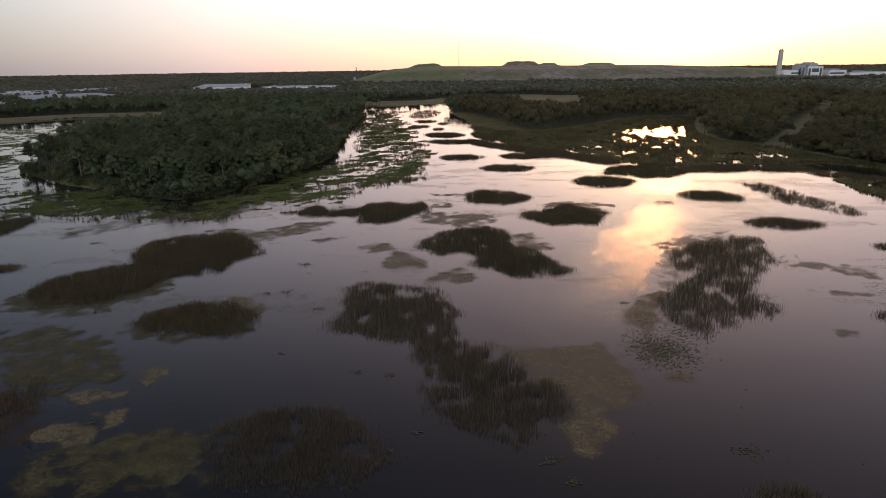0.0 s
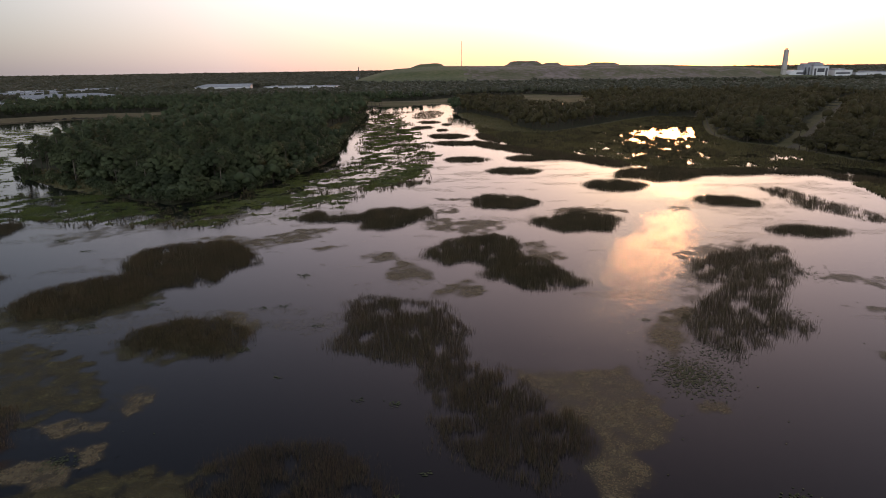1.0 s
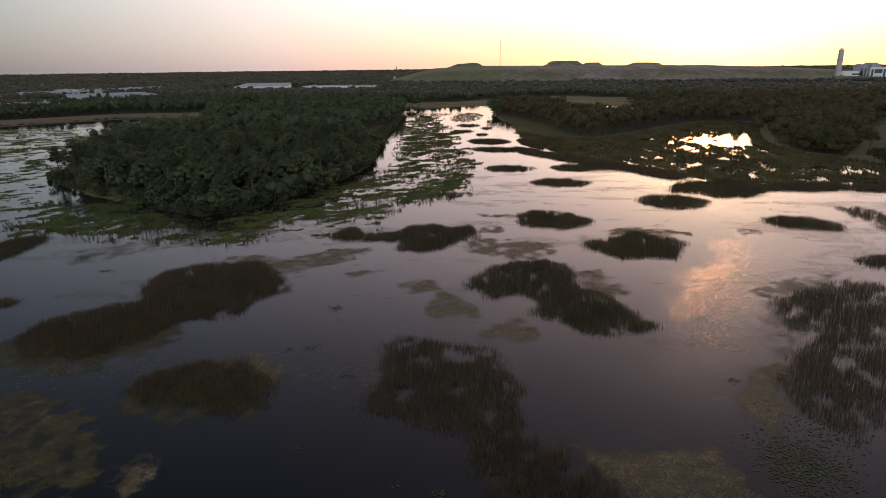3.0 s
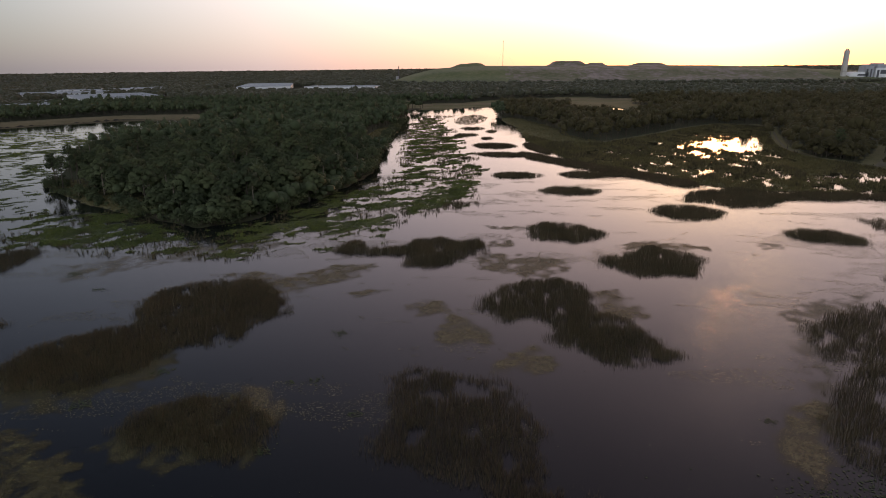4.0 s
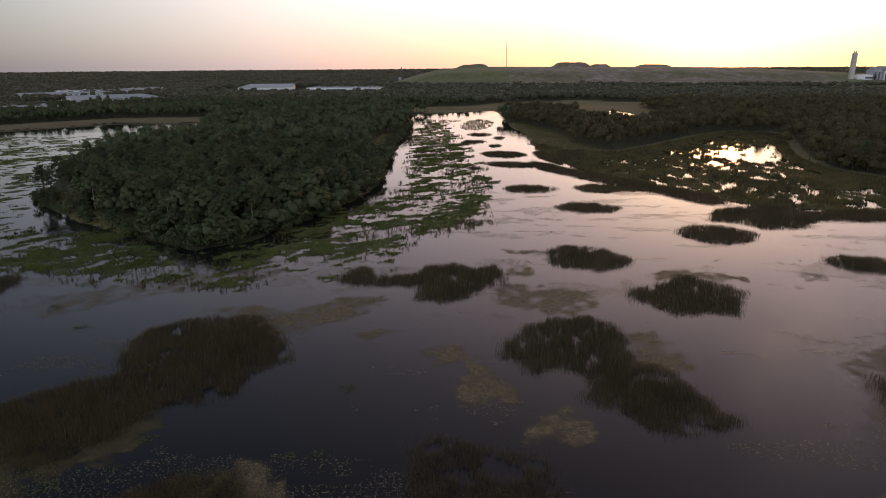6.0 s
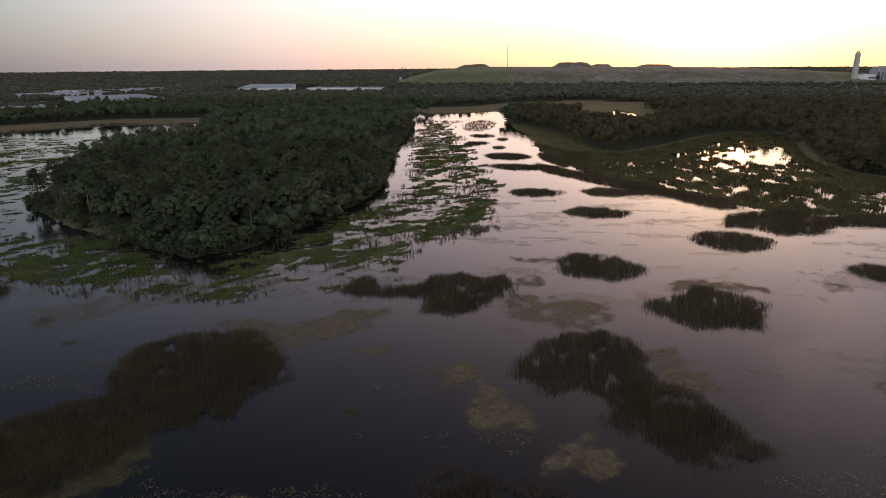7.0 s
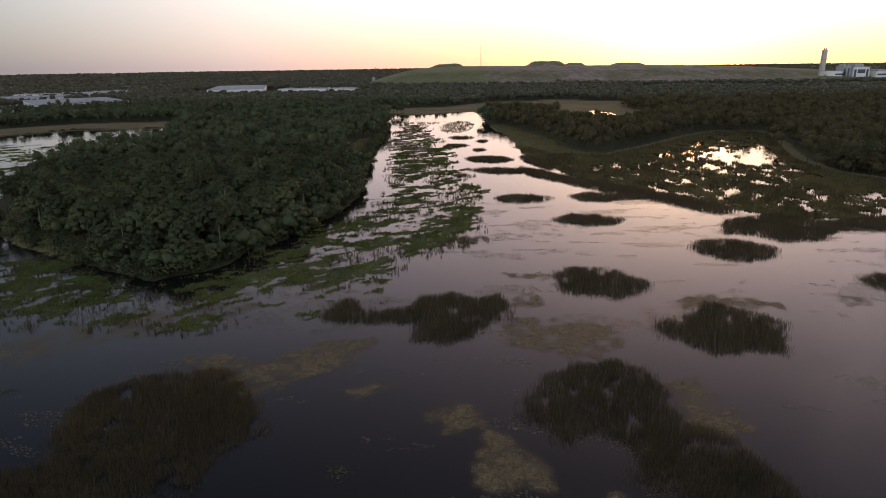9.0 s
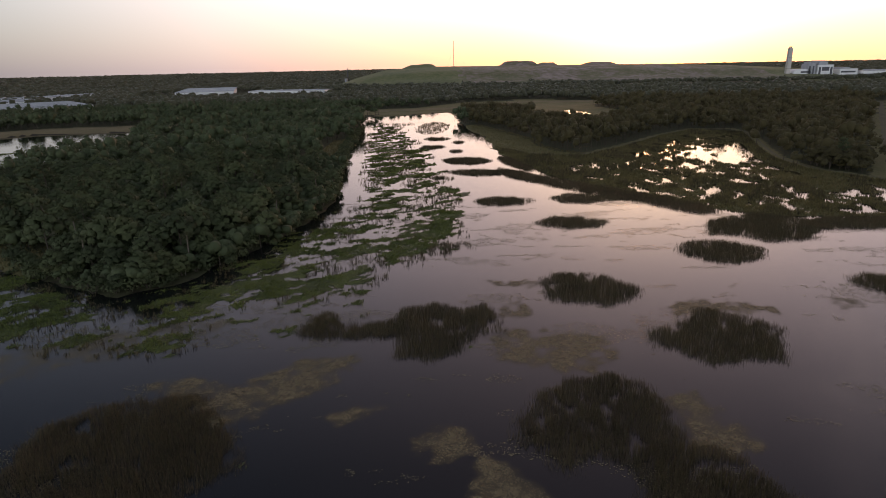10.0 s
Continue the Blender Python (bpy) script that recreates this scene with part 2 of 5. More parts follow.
PAD = leaf_mat("floating_leaf", [(0.1, (0.11, 0.088, 0.05)), (0.5, (0.22, 0.18, 0.098)), (0.9, (0.34, 0.285, 0.15))], 0.25, 0.1, 0.7, spec=0.15)
SUNKEN = leaf_mat("sunken_weed", [(0.1, (0.055, 0.045, 0.02)), (0.5, (0.1, 0.082, 0.034)), (0.9, (0.165, 0.135, 0.055))], 0.1, 0.1, 0.9, spec=0.05)
LILY = leaf_mat("lily_leaf", [(0.1, (0.03, 0.045, 0.02)), (0.9, (0.09, 0.105, 0.05))], 0.3, 0.1, 0.7, spec=0.15)
WEED = leaf_mat("pond_weed", [(0.1, (0.1, 0.085, 0.045)), (0.9, (0.23, 0.195, 0.1))], 0.2, 0.1, 0.5, spec=0.25)
OAK_LEAF = leaf_mat("oak_leaf", [(0.1, (0.042, 0.056, 0.026)), (0.5, (0.074, 0.092, 0.041)), (0.9, (0.115, 0.13, 0.057))], 0.06, 0.3, per_object=True, fleck=0.12)
PINE_LEAF = leaf_mat("pine_needle", [(0.1, (0.04, 0.055, 0.028)), (0.9, (0.08, 0.1, 0.045))], 0.06, 0.3, per_object=True)
PALM_LEAF = leaf_mat("palm_frond", [(0.1, (0.06, 0.07, 0.032)), (0.9, (0.12, 0.125, 0.06))], 0.06, 0.35, per_object=True)
# aerial haze put into the colour: paler, greyer leaves with a grazing sheen
FAR_LEAF_HAZED = leaf_mat("far_canopy_hazed", [(0.1, (0.066, 0.07, 0.044)), (0.5, (0.1, 0.1, 0.062)), (0.9, (0.135, 0.128, 0.08))], 0.03, 0.4, 0.85, fleck=0.06, spec=0.2, sheen=0.22)
PENINSULA_WOOD = leaf_mat("peninsula_wood_leaf", [(0.1, (0.04, 0.055, 0.027)), (0.5, (0.07, 0.09, 0.042)), (0.9, (0.108, 0.125, 0.058))], 0.1, 0.3, fleck=0.1)
# warm sunset haze put into the leaf colour: browner, lighter, with some sheen
MARSH_WOOD_HAZED = leaf_mat("marsh_wood_leaf_hazed", [(0.1, (0.06, 0.054, 0.026)), (0.5, (0.105, 0.09, 0.042)), (0.9, (0.15, 0.122, 0.056))], 0.1, 0.5, 0.85, fleck=0.1, spec=0.2, sheen=0.1)
LEAF_SHEET = sheet_mat("floating_leaf_carpet", [(0.3, (0.065, 0.048, 0.03)), (0.5, (0.155, 0.12, 0.071)), (0.7, (0.28, 0.228, 0.125))], 1.2, 3.2, 0.72)
WEED_SHEET = sheet_mat("weed_film", [(0.3, (0.09, 0.074, 0.046)), (0.7, (0.23, 0.19, 0.115))], 0.6, 2.6, 0.58)
SUNKEN_SHEET = sheet_mat("sunken_weed_bed", [(0.3, (0.03, 0.026, 0.013)), (0.5, (0.075, 0.064, 0.031)), (0.7, (0.15, 0.135, 0.056))], 0.5, 1.8, 0.75)
RUST_SHEET = sheet_mat("reddish_weed_bed", [(0.3, (0.03, 0.018, 0.01)), (0.7, (0.085, 0.048, 0.026))], 0.5, 1.8, 0.65)
GREEN_SHEET = sheet_mat("green_plant_carpet", [(0.3, (0.028, 0.035, 0.014)), (0.45, (0.05, 0.062, 0.021)), (0.6, (0.09, 0.11, 0.03)), (0.75, (0.15, 0.155, 0.05))], 0.2, 1.6, 0.9)
BARK = earth_mat("bark", [(0.3, (0.055, 0.046, 0.036)), (0.7, (0.12, 0.1, 0.08))], 0.5, 6.0, dist=0.03)
PALM_BARK = earth_mat("palm_bark", [(0.3, (0.12, 0.1, 0.08)), (0.7, (0.24, 0.2, 0.16))], 0.5, 6.0, dist=0.03)
PALE_BARK = earth_mat("bleached_wood", [(0.3, (0.2, 0.18, 0.15)), (0.7, (0.36, 0.33, 0.29))], 0.5, 6.0, dist=0.02)
CONCRETE = plain_mat("concrete_stack", (0.5, 0.47, 0.43), 0.85, 0.25, 0.08)
WHITE_SHEET = plain_mat("white_sheet_metal", (0.72, 0.72, 0.72), 0.5, 0.18, 0.1)
GREY_SHEET = plain_mat("grey_sheet_metal", (0.34, 0.35, 0.37), 0.5, 0.2, 0.1)
DARK_SHEET = plain_mat("dark_louvre", (0.07, 0.07, 0.08), 0.5, 0.2, 0.2)
ROOF_WHITE = plain_mat("white_membrane_roof", (0.4, 0.4, 0.42), 0.6, 0.3, 0.05)
STEEL = plain_mat("mast_steel", (0.3, 0.27, 0.26), 0.5, 0.2, 0.3, 0.6)

# ---- number helpers ----
LATTICE = np.random.default_rng(3).random((256, 256))


def vnoise(x, y):
    """Smooth value noise of arrays, 0 to 1."""
    xi, yi = np.floor(x).astype(int), np.floor(y).astype(int)
    fx, fy = x - xi, y - yi
    fx, fy = fx * fx * (3 - 2 * fx), fy * fy * (3 - 2 * fy)
    a, b = LATTICE[xi % 256, yi % 256], LATTICE[(xi + 1) % 256, yi % 256]
    c, d = LATTICE[xi % 256, (yi + 1) % 256], LATTICE[(xi + 1) % 256, (yi + 1) % 256]
    return (a * (1 - fx) + b * fx) * (1 - fy) + (c * (1 - fx) + d * fx) * fy


def fbm(x, y, octaves=4):
    s, amp, tot = 0.0, 1.0, 0.0
    for o in range(octaves):
        s = s + amp * vnoise(x * 2**o + 17.3 * o, y * 2**o + 5.1 * o)
        tot += amp
        amp *= 0.5
    return s / tot


def smooth(a, b, x):
    t = np.clip((x - a) / (b - a), 0, 1)
    return t * t * (3 - 2 * t)


def poly_dist(poly, x, y):
    """Signed distance to a closed outline, positive inside."""
    p = np.array(poly, float)
    q = np.roll(p, -1, 0)
    best = np.full(np.shape(x), 1e18)
    inside = np.zeros(np.shape(x), bool)
    for (ax, ay), (bx, by) in zip(p, q):
        dx, dy = bx - ax, by - ay
        t = np.clip(((x - ax) * dx + (y - ay) * dy) / (dx * dx + dy * dy), 0, 1)
        best = np.minimum(best, (x - ax - t * dx) ** 2 + (y - ay - t * dy) ** 2)
        if ay != by:
            cross = ((ay > y) != (by > y)) & (x < (bx - ax) * (y - ay) / (by - ay) + ax)
            inside ^= cross
    d = np.sqrt(best)
    return np.where(inside, d, -d)


def line_dist(line, x, y):
    best = np.full(np.shape(x), 1e18)
    for (ax, ay), (bx, by) in zip(line[:-1], line[1:]):
        dx, dy = bx - ax, by - ay
        t = np.clip(((x - ax) * dx + (y - ay) * dy) / (dx * dx + dy * dy), 0, 1)
        best = np.minimum(best, (x - ax - t * dx) ** 2 + (y - ay - t * dy) ** 2)
    return np.sqrt(best)


# ---- mesh helpers ----


def np_mesh(name, verts, faces, mats, index=None, flat=True, normals=None):
    """A mesh from arrays: verts (n, 3), faces (m, k); normals (n, 3) shade leaves as part of their crown."""
    verts, faces = np.asarray(verts, np.float32), np.asarray(faces, np.int32)
    me = bpy.data.meshes.new(name)
    k = faces.shape[1]
    me.vertices.add(len(verts))
    me.vertices.foreach_set("co", verts.ravel())
    me.loops.add(faces.size)
    me.loops.foreach_set("vertex_index", faces.ravel())
    me.polygons.add(len(faces))
    me.polygons.foreach_set("loop_start", np.arange(0, faces.size, k, dtype=np.int32))
    if not flat:
        me.polygons.foreach_set("use_smooth", np.ones(len(faces), bool))
    for m in mats:
        me.materials.append(m)
    if index is not None:
        me.polygons.foreach_set("material_index", np.asarray(index, np.int32))
    me.update(calc_edges=True)
    if normals is not None:
        me.normals_split_custom_set_from_vertices(np.asarray(normals, float).reshape(-1, 3).tolist())
    return me


def part_np(name, me, parent=None, label=""):
    ob = new(name, me)
    if parent:
        ob.parent = parent
    return tagged(ob, label=label)


def part(name, bm, material, parent=None, label=""):
    me = bpy.data.meshes.new(name)
    bm.to_mesh(me)
    bm.free()
    me.materials.append(material)
    return part_np(name, me, parent, label)


def tris(v):
    """Faces for loose triangles given as (n, 3, 3)."""
    v = np.asarray(v, float).reshape(-1, 3)
    return v, np.arange(len(v)).reshape(-1, 3)


def blades(x, y, z, height, width, lean, rng):
    """One upright pointed blade at each place."""
    n = len(x)
    az, tilt_az = rng.uniform(0, np.pi, n), rng.uniform(0, 2 * np.pi, n)
    ln = height * lean * rng.uniform(0, 1, n)
    base = np.stack([x, y, z], -1)
    side = np.stack([np.cos(az), np.sin(az), 0 * az], -1) * (width / 2)[:, None]
    tip = base + np.stack([np.cos(tilt_az) * ln, np.sin(tilt_az) * ln, height], -1)
    return np.stack([base - side, base + side, tip], 1)


def leaves(centre, radius, per, size, rng, up=0.3, inner=0.72, jitter=0.34, crown=None):
    """Loose leaf clumps on the shells of ellipsoids: centres (n, 3), radii (n, 3)."""
    n = len(centre)
    d = rng.normal(size=(n, per, 3))
    d[..., 2] += up * 1.4
    d /= np.linalg.norm(d, axis=-1, keepdims=True)
    pos = centre[:, None] + d * radius[:, None] * rng.uniform(inner, 1.06, (n, per, 1))
    nrm = d + rng.normal(size=d.shape) * jitter
    nrm /= np.linalg.norm(nrm, axis=-1, keepdims=True)
    t = np.cross(nrm, rng.normal(size=d.shape))
    t /= np.linalg.norm(t, axis=-1, keepdims=True) + 1e-9
    b = np.cross(nrm, t)
    s = (np.broadcast_to(np.asarray(size, float).reshape(-1, 1), (n, per)) * rng.uniform(0.6, 1.4, (n, per)))[..., None]
    tri = np.stack([pos - t * s * 0.8 - b * s * 0.5, pos + t * s * 0.8 - b * s * 0.5, pos + b * s], 2).reshape(-1, 3, 3)
    soft = d if crown is None else d * 0.4 + (pos - crown) / np.linalg.norm(pos - crown, axis=-1, keepdims=True) * 0.85
    soft = soft + nrm * 0.16
    soft /= np.linalg.norm(soft, axis=-1, keepdims=True)
    return tri, np.repeat(soft.reshape(-1, 3), 3, 0)


def domes(centre, radius, rng, sides=7, crown=None, rough=0.13):
    """Knobbly solid hearts of leafy clumps, as loose triangles with soft normals: centres (n, 3), radii (n, 3)."""
    n = len(centre)
    el = np.radians([-28, 12, 48])[None, :, None]
    az = (np.arange(sides) * math.tau / sides)[None, None, :] + rng.uniform(0, math.tau, (n, 1, 1)) + np.arange(3)[None, :, None] * math.pi / sides
    d = np.stack([np.cos(el) * np.cos(az), np.cos(el) * np.sin(az), np.sin(el) + 0 * az], -1)
    pos = centre[:, None, None] + d * radius[:, None, None] * rng.uniform(1 - rough, 1 + rough, (n, 3, sides, 1))
    top = centre + np.array([0, 0, 1.0]) * radius * rng.uniform(1 - rough, 1.02, (n, 1))
    up = np.broadcast_to(np.array([0, 0, 1.0]), (n, 3))
    nx_ = np.roll(np.arange(sides), -1)
    tri, nor = [], []
    for i in range(2):
        for q in ((pos[:, i], pos[:, i][:, nx_], pos[:, i + 1]), (pos[:, i][:, nx_], pos[:, i + 1][:, nx_], pos[:, i + 1])):
            tri.append(np.stack(q, 2))
        for q in ((d[:, i], d[:, i][:, nx_], d[:, i + 1]), (d[:, i][:, nx_], d[:, i + 1][:, nx_], d[:, i + 1])):
            nor.append(np.stack(q, 2))
    tri.append(np.stack([pos[:, 2], pos[:, 2][:, nx_], np.broadcast_to(top[:, None], pos[:, 2].shape)], 2))
    nor.append(np.stack([d[:, 2], d[:, 2][:, nx_], np.broadcast_to(up[:, None], d[:, 2].shape)], 2))
    tri, nor = np.concatenate(tri, 1).reshape(-1, 3, 3), np.concatenate(nor, 1).reshape(-1, 3)
    if crown is not None:
        out = tri.reshape(-1, 3) - crown
        nor = nor * 0.4 + out / np.linalg.norm(out, axis=-1, keepdims=True) * 0.85
    nor = nor / np.linalg.norm(nor, axis=-1, keepdims=True)
    return tri, nor


def tube(bm, a, b, ra, rb, sides=6):
    """A tapered limb from a to b, added to bm."""
    a, b = Vector(a), Vector(b)
    q = (b - a).to_track_quat("Z", "Y")
    rings = []
    for p, r in ((a, ra), (b, rb)):
        rings.append([bm.verts.new(p + q @ Vector((r * math.cos(i * math.tau / sides), r * math.sin(i * math.tau / sides), 0))) for i in range(sides)])
    for i in range(sides):
        j = (i + 1) % sides
        bm.faces.new((rings[0][i], rings[0][j], rings[1][j], rings[1][i]))
    bm.faces.new(rings[1])
    bm.faces.new(rings[0][::-1])


def box(bm, x0, x1, y0, y1, z0, z1, top=0.0):
    """A box, its upper rim drawn in by top."""
    v = [bm.verts.new(c) for c in ((x0, y0, z0), (x1, y0, z0), (x1, y1, z0), (x0, y1, z0), (x0 + top, y0 + top, z1), (x1 - top, y0 + top, z1), (x1 - top, y1 - top, z1), (x0 + top, y1 - top, z1))]
    for f in ((3, 2, 1, 0), (4, 5, 6, 7), (0, 1, 5, 4), (1, 2, 6, 5), (2, 3, 7, 6), (3, 0, 4, 7)):
        bm.faces.new([v[i] for i in f])


# ---- plan of land and water ----
PENINSULA = [(-152, 228), (-137, 212), (-119, 199), (-98, 186), (-80, 176), (-70, 171), (-62, 177), (-55, 189), (-47, 210), (-42, 238), (-41, 260), (-45, 292), (-50, 350), (-57, 470), (-65, 560), (-72, 640), (-215, 640), (-215, 500), (-200, 460), (-182, 400), (-188, 345), (-182, 300), (-166, 258)]
LAKE = [(-700, -260), (200, -260), (185, 50), (140, 125), (122, 158), (126, 185), (133, 206), (110, 217), (86, 221), (70, 231), (60, 246), (46, 264), (34, 300), (24, 340), (22, 419), (13, 466), (8, 600), (5, 621), (-30, 594), (-72, 586), (-227, 499), (-289, 492), (-313, 461), (-335, 434), (-420, 350), (-700, 250)]
PATH_LINE = [(20, 372), (35, 346), (48, 337), (60, 338), (96, 378), (122, 410), (150, 436), (172, 432), (174, 412), (150, 350), (139, 318), (136, 290), (148, 266), (153, 235), (158, 210), (175, 150), (215, 60)]
TRACK = [(149, 264), (173, 297), (245, 401), (409, 634)]
MARSH = [(22, 372), (34, 300), (46, 264), (60, 246), (70, 231), (86, 221), (110, 217), (133, 206), (126, 185), (122, 158), (140, 125), (175, 80), (200, 100), (166, 165), (153, 210), (148, 235), (143, 264), (132, 288), (135, 320), (146, 352), (168, 412), (150, 431), (122, 405), (96, 372), (60, 333), (35, 341)]
POND = [(99, 322), (104, 337), (118, 350), (142, 368), (148, 362), (137, 324), (126, 305), (113, 309)]
POND_EAST = [(124, 194), (130, 214), (142, 215), (156, 206), (147, 195), (134, 190)]
POND_FAR = [(90, 512), (108, 506), (112, 530), (128, 600), (122, 625), (106, 612), (98, 560)]
LEVEE_LINE = [(-710, 275), (-430, 375), (-348, 446), (-326, 474), (-294, 508), (-228, 517), (-150, 590), (-76, 634), (14, 650), (82, 720), (164, 716)]
GREEN = [(-125, 186), (-108, 154), (-76, 149), (-56, 145), (-40, 158), (-27, 155), (-18, 175), (-4, 207), (0, 247), (-7, 306), (-22, 422), (-34, 503), (-50, 500), (-45, 400), (-39, 330), (-35, 300), (-29, 262), (-33, 240), (-44, 210), (-52, 190), (-60, 176), (-70, 169), (-84, 174), (-104, 186)]
GREEN_WEST = [(-330, 400), (-300, 330), (-230, 250), (-170, 190), (-105, 152), (-125, 190), (-150, 222), (-172, 262), (-196, 320), (-205, 380), (-215, 405)]
CLEARING = [(-40, 320), (-55, 326), (-66, 362), (-66, 408), (-50, 430)]
HEADLAND_GRASS = [(6, 490), (20, 419), (20, 340), (34, 300), (62, 338), (50, 352), (44, 372), (44, 400), (34, 440), (20, 490)]
FIELD = [(-60, 590), (-32, 668), (28, 756), (128, 790), (151, 672), (112, 520), (85, 500), (80, 600), (36, 606), (14, 580)]
FRONT_GRASS = [(-150, 226), (-137, 210), (-119, 197), (-98, 184), (-88, 186), (-100, 199), (-120, 208), (-134, 222), (-144, 234)]


def land_dist(x, y):
    """Positive on land, negative in the lake, with a ragged shoreline."""
    d = np.maximum(poly_dist(PENINSULA, x, y), -poly_dist(LAKE, x, y))
    return d + (fbm(x / 9, y / 9, 3) - 0.5) * 7


def green_value(x, y):
    """How far the floating meadows cover the water: above 0 they do."""
    inside = np.maximum(poly_dist(GREEN, x, y), poly_dist(GREEN_WEST, x, y) * 0.5) + (fbm(x / 6 + 50, y / 9, 3) - 0.5) * 12
    near_bank = np.exp(-np.maximum(-land_dist(x, y), 0) / 14)
    u, v = x * 0.82 + y * 0.57, y * 0.82 - x * 0.57
    n = 0.5 * fbm(u / 10.0, v / 4.5, 3) + 0.5 * fbm(u / 2.6 + 31, v / 1.6, 3) - 0.49
    west = poly_dist(GREEN_WEST, x, y) > 0
    return n + 0.035 * near_bank * (y < 230) - np.where(west, 0.03, 0) + np.clip(inside, -6, 4) * 0.03 - 0.135 - 0.025 * smooth(300, 420, y)


def ground_height(x, y):
    d = land_dist(x, y)
    h = np.clip(d * 0.16, -1.3, 0.65)
    m = poly_dist(MARSH, x, y)
    wet = (fbm(x / 2.8 + 3, y / 4.2, 4) - 0.445) * 1.4
    wet = wet - 0.16 * smooth(96, 116, x) * (1 - smooth(225, 262, y))
    pond = np.maximum(poly_dist(POND, x, y), -60)
    wet = wet - 0.15 * smooth(-50, -3, pond) - 0.3 * smooth(-3, 6, pond)
    h = np.where(m > 0, np.clip(wet, -0.5, 0.4) * smooth(0, 6, m) + h * (1 - smooth(0, 6, m)), h)
    h = h - 0.75 * smooth(-3, 4, poly_dist(POND_EAST, x, y) + (fbm(x / 3, y / 4, 3) - 0.55) * 14)
    pf = poly_dist(POND_FAR, x, y)
    h = h - 1.1 * smooth(-3, 4, pf - 3 + (fbm(x / 7, y / 16, 3) - 0.5) * 40 * (pf > -12))
    lv = line_dist(LEVEE_LINE, x, y)
    h = h + 1.2 * (1 - smooth(6, 18, lv)) * (d > 0)
    far = np.hypot(x, y)
    return h + 5.0 * smooth(1500, 4900, far)


# ---- ground, one sheet to the horizon ----
def steps(*spans):
    out = []
    for a, b, s in spans:
        out.append(np.arange(a, b, s))
    return np.concatenate(out + [[spans[-1][1]]])


gx = steps((-4900, -1000, 150), (-1000, -430, 20), (-430, -170, 4), (-170, 190, 1.7), (190, 300, 5), (300, 1000, 25), (1000, 4900, 150))
gy = steps((-1500, -300, 100), (-300, 120, 15), (120, 135, 3), (135, 300, 1.7), (300, 480, 2.6), (480, 760, 5), (760, 1500, 30), (1500, 4900, 120))
GX, GY = np.meshgrid(gx, gy)
GZ = ground_height(GX, GY)
nx, ny = len(gx), len(gy)
gi = np.arange(nx * ny).reshape(ny, nx)
gf = np.stack([gi[:-1, :-1], gi[:-1, 1:], gi[1:, 1:], gi[1:, :-1]], -1).reshape(-1, 4)
cxs, cys = (GX[:-1, :-1] + GX[1:, 1:]) / 2, (GY[:-1, :-1] + GY[1:, 1:]) / 2
cd = land_dist(cxs, cys)
zone = np.where(cd < 0, 0, 3)
zone = np.where(poly_dist(MARSH, cxs, cys) > 0, 1, zone)
track_d = line_dist(TRACK, cxs, cys)
path_d = line_dist(PATH_LINE, cxs, cys)
lev_d = line_dist(LEVEE_LINE, cxs, cys)
open_land = ((lev_d < 34) & (cxs > -90)) | (poly_dist(HEADLAND_GRASS, cxs, cys) > 0) | (poly_dist(CLEARING, cxs, cys) > 0) | (poly_dist(FRONT_GRASS, cxs, cys) > 0) | (track_d < 7) | (path_d < 2.5) | (poly_dist(POND_FAR, cxs, cys) > -28) | (poly_dist(FIELD, cxs, cys) > 0)
zone = np.where((zone == 3) & open_land, 2, zone)
zone = np.where((lev_d < np.where(cxs < -180, 28, 11)) & (cd > 0), 4, zone)
ground = part_np("ground", np_mesh("ground", np.stack([GX, GY, GZ], -1).reshape(-1, 3), gf, [MUD, SEDGE, MEADOW, FLOOR, LEVEE], zone.ravel(), False))
tagged(ground, "marshy ground with meadow, forest floor and muddy lake bed", "ground", kind="structure")

wx, wy = np.linspace(-760, 320, 28), np.linspace(-280, 760, 27)
WX, WY = np.meshgrid(wx, wy)
wi = np.arange(WX.size).reshape(WX.shape)
water = part_np("water", np_mesh("water", np.stack([WX, WY, 0 * WX], -1).reshape(-1, 3), np.stack([wi[:-1, :-1], wi[:-1, 1:], wi[1:, 1:], wi[1:, :-1]], -1).reshape(-1, 4), [WATER], None, False))
tagged(water, "dark, faintly rippled lake water mirroring the sunset", "water", kind="structure")


# ---- hill on the skyline ----
def hill_height(x, y):
    ridge = np.interp(x, [-230, -157, -109, 4, 92, 293, 494, 628, 790, 1000], [0, 22, 33, 37.5, 36.5, 35.5, 34, 29, 19, 0])
    front = smooth(1080, 1420, y + (fbm(x / 90, y / 90, 3) - 0.5) * 60)
    back = 1 - smooth(1750, 2050, y)
    h = ridge * (0.82 * front + 0.18 * smooth(1250, 1300, y)) * back
    depth = smooth(1440, 1480, y) * (1 - smooth(1540, 1590, y))
    for x0, x1, rise, slope in ((-82, 3, 7.5, 26), (146, 230, 10.5, 18), (232, 275, 6.5, 14), (338, 408, 6.0, 20)):
        h = h + rise * depth * smooth(x0, x0 + slope, x) * (1 - smooth(x1 - slope * 0.6, x1, x)) * (0.9 + 0.2 * fbm(x / 14, y / 14, 2))
    return h + (fbm(x / 25, y / 25, 3) - 0.5) * 1.6 - 1.0


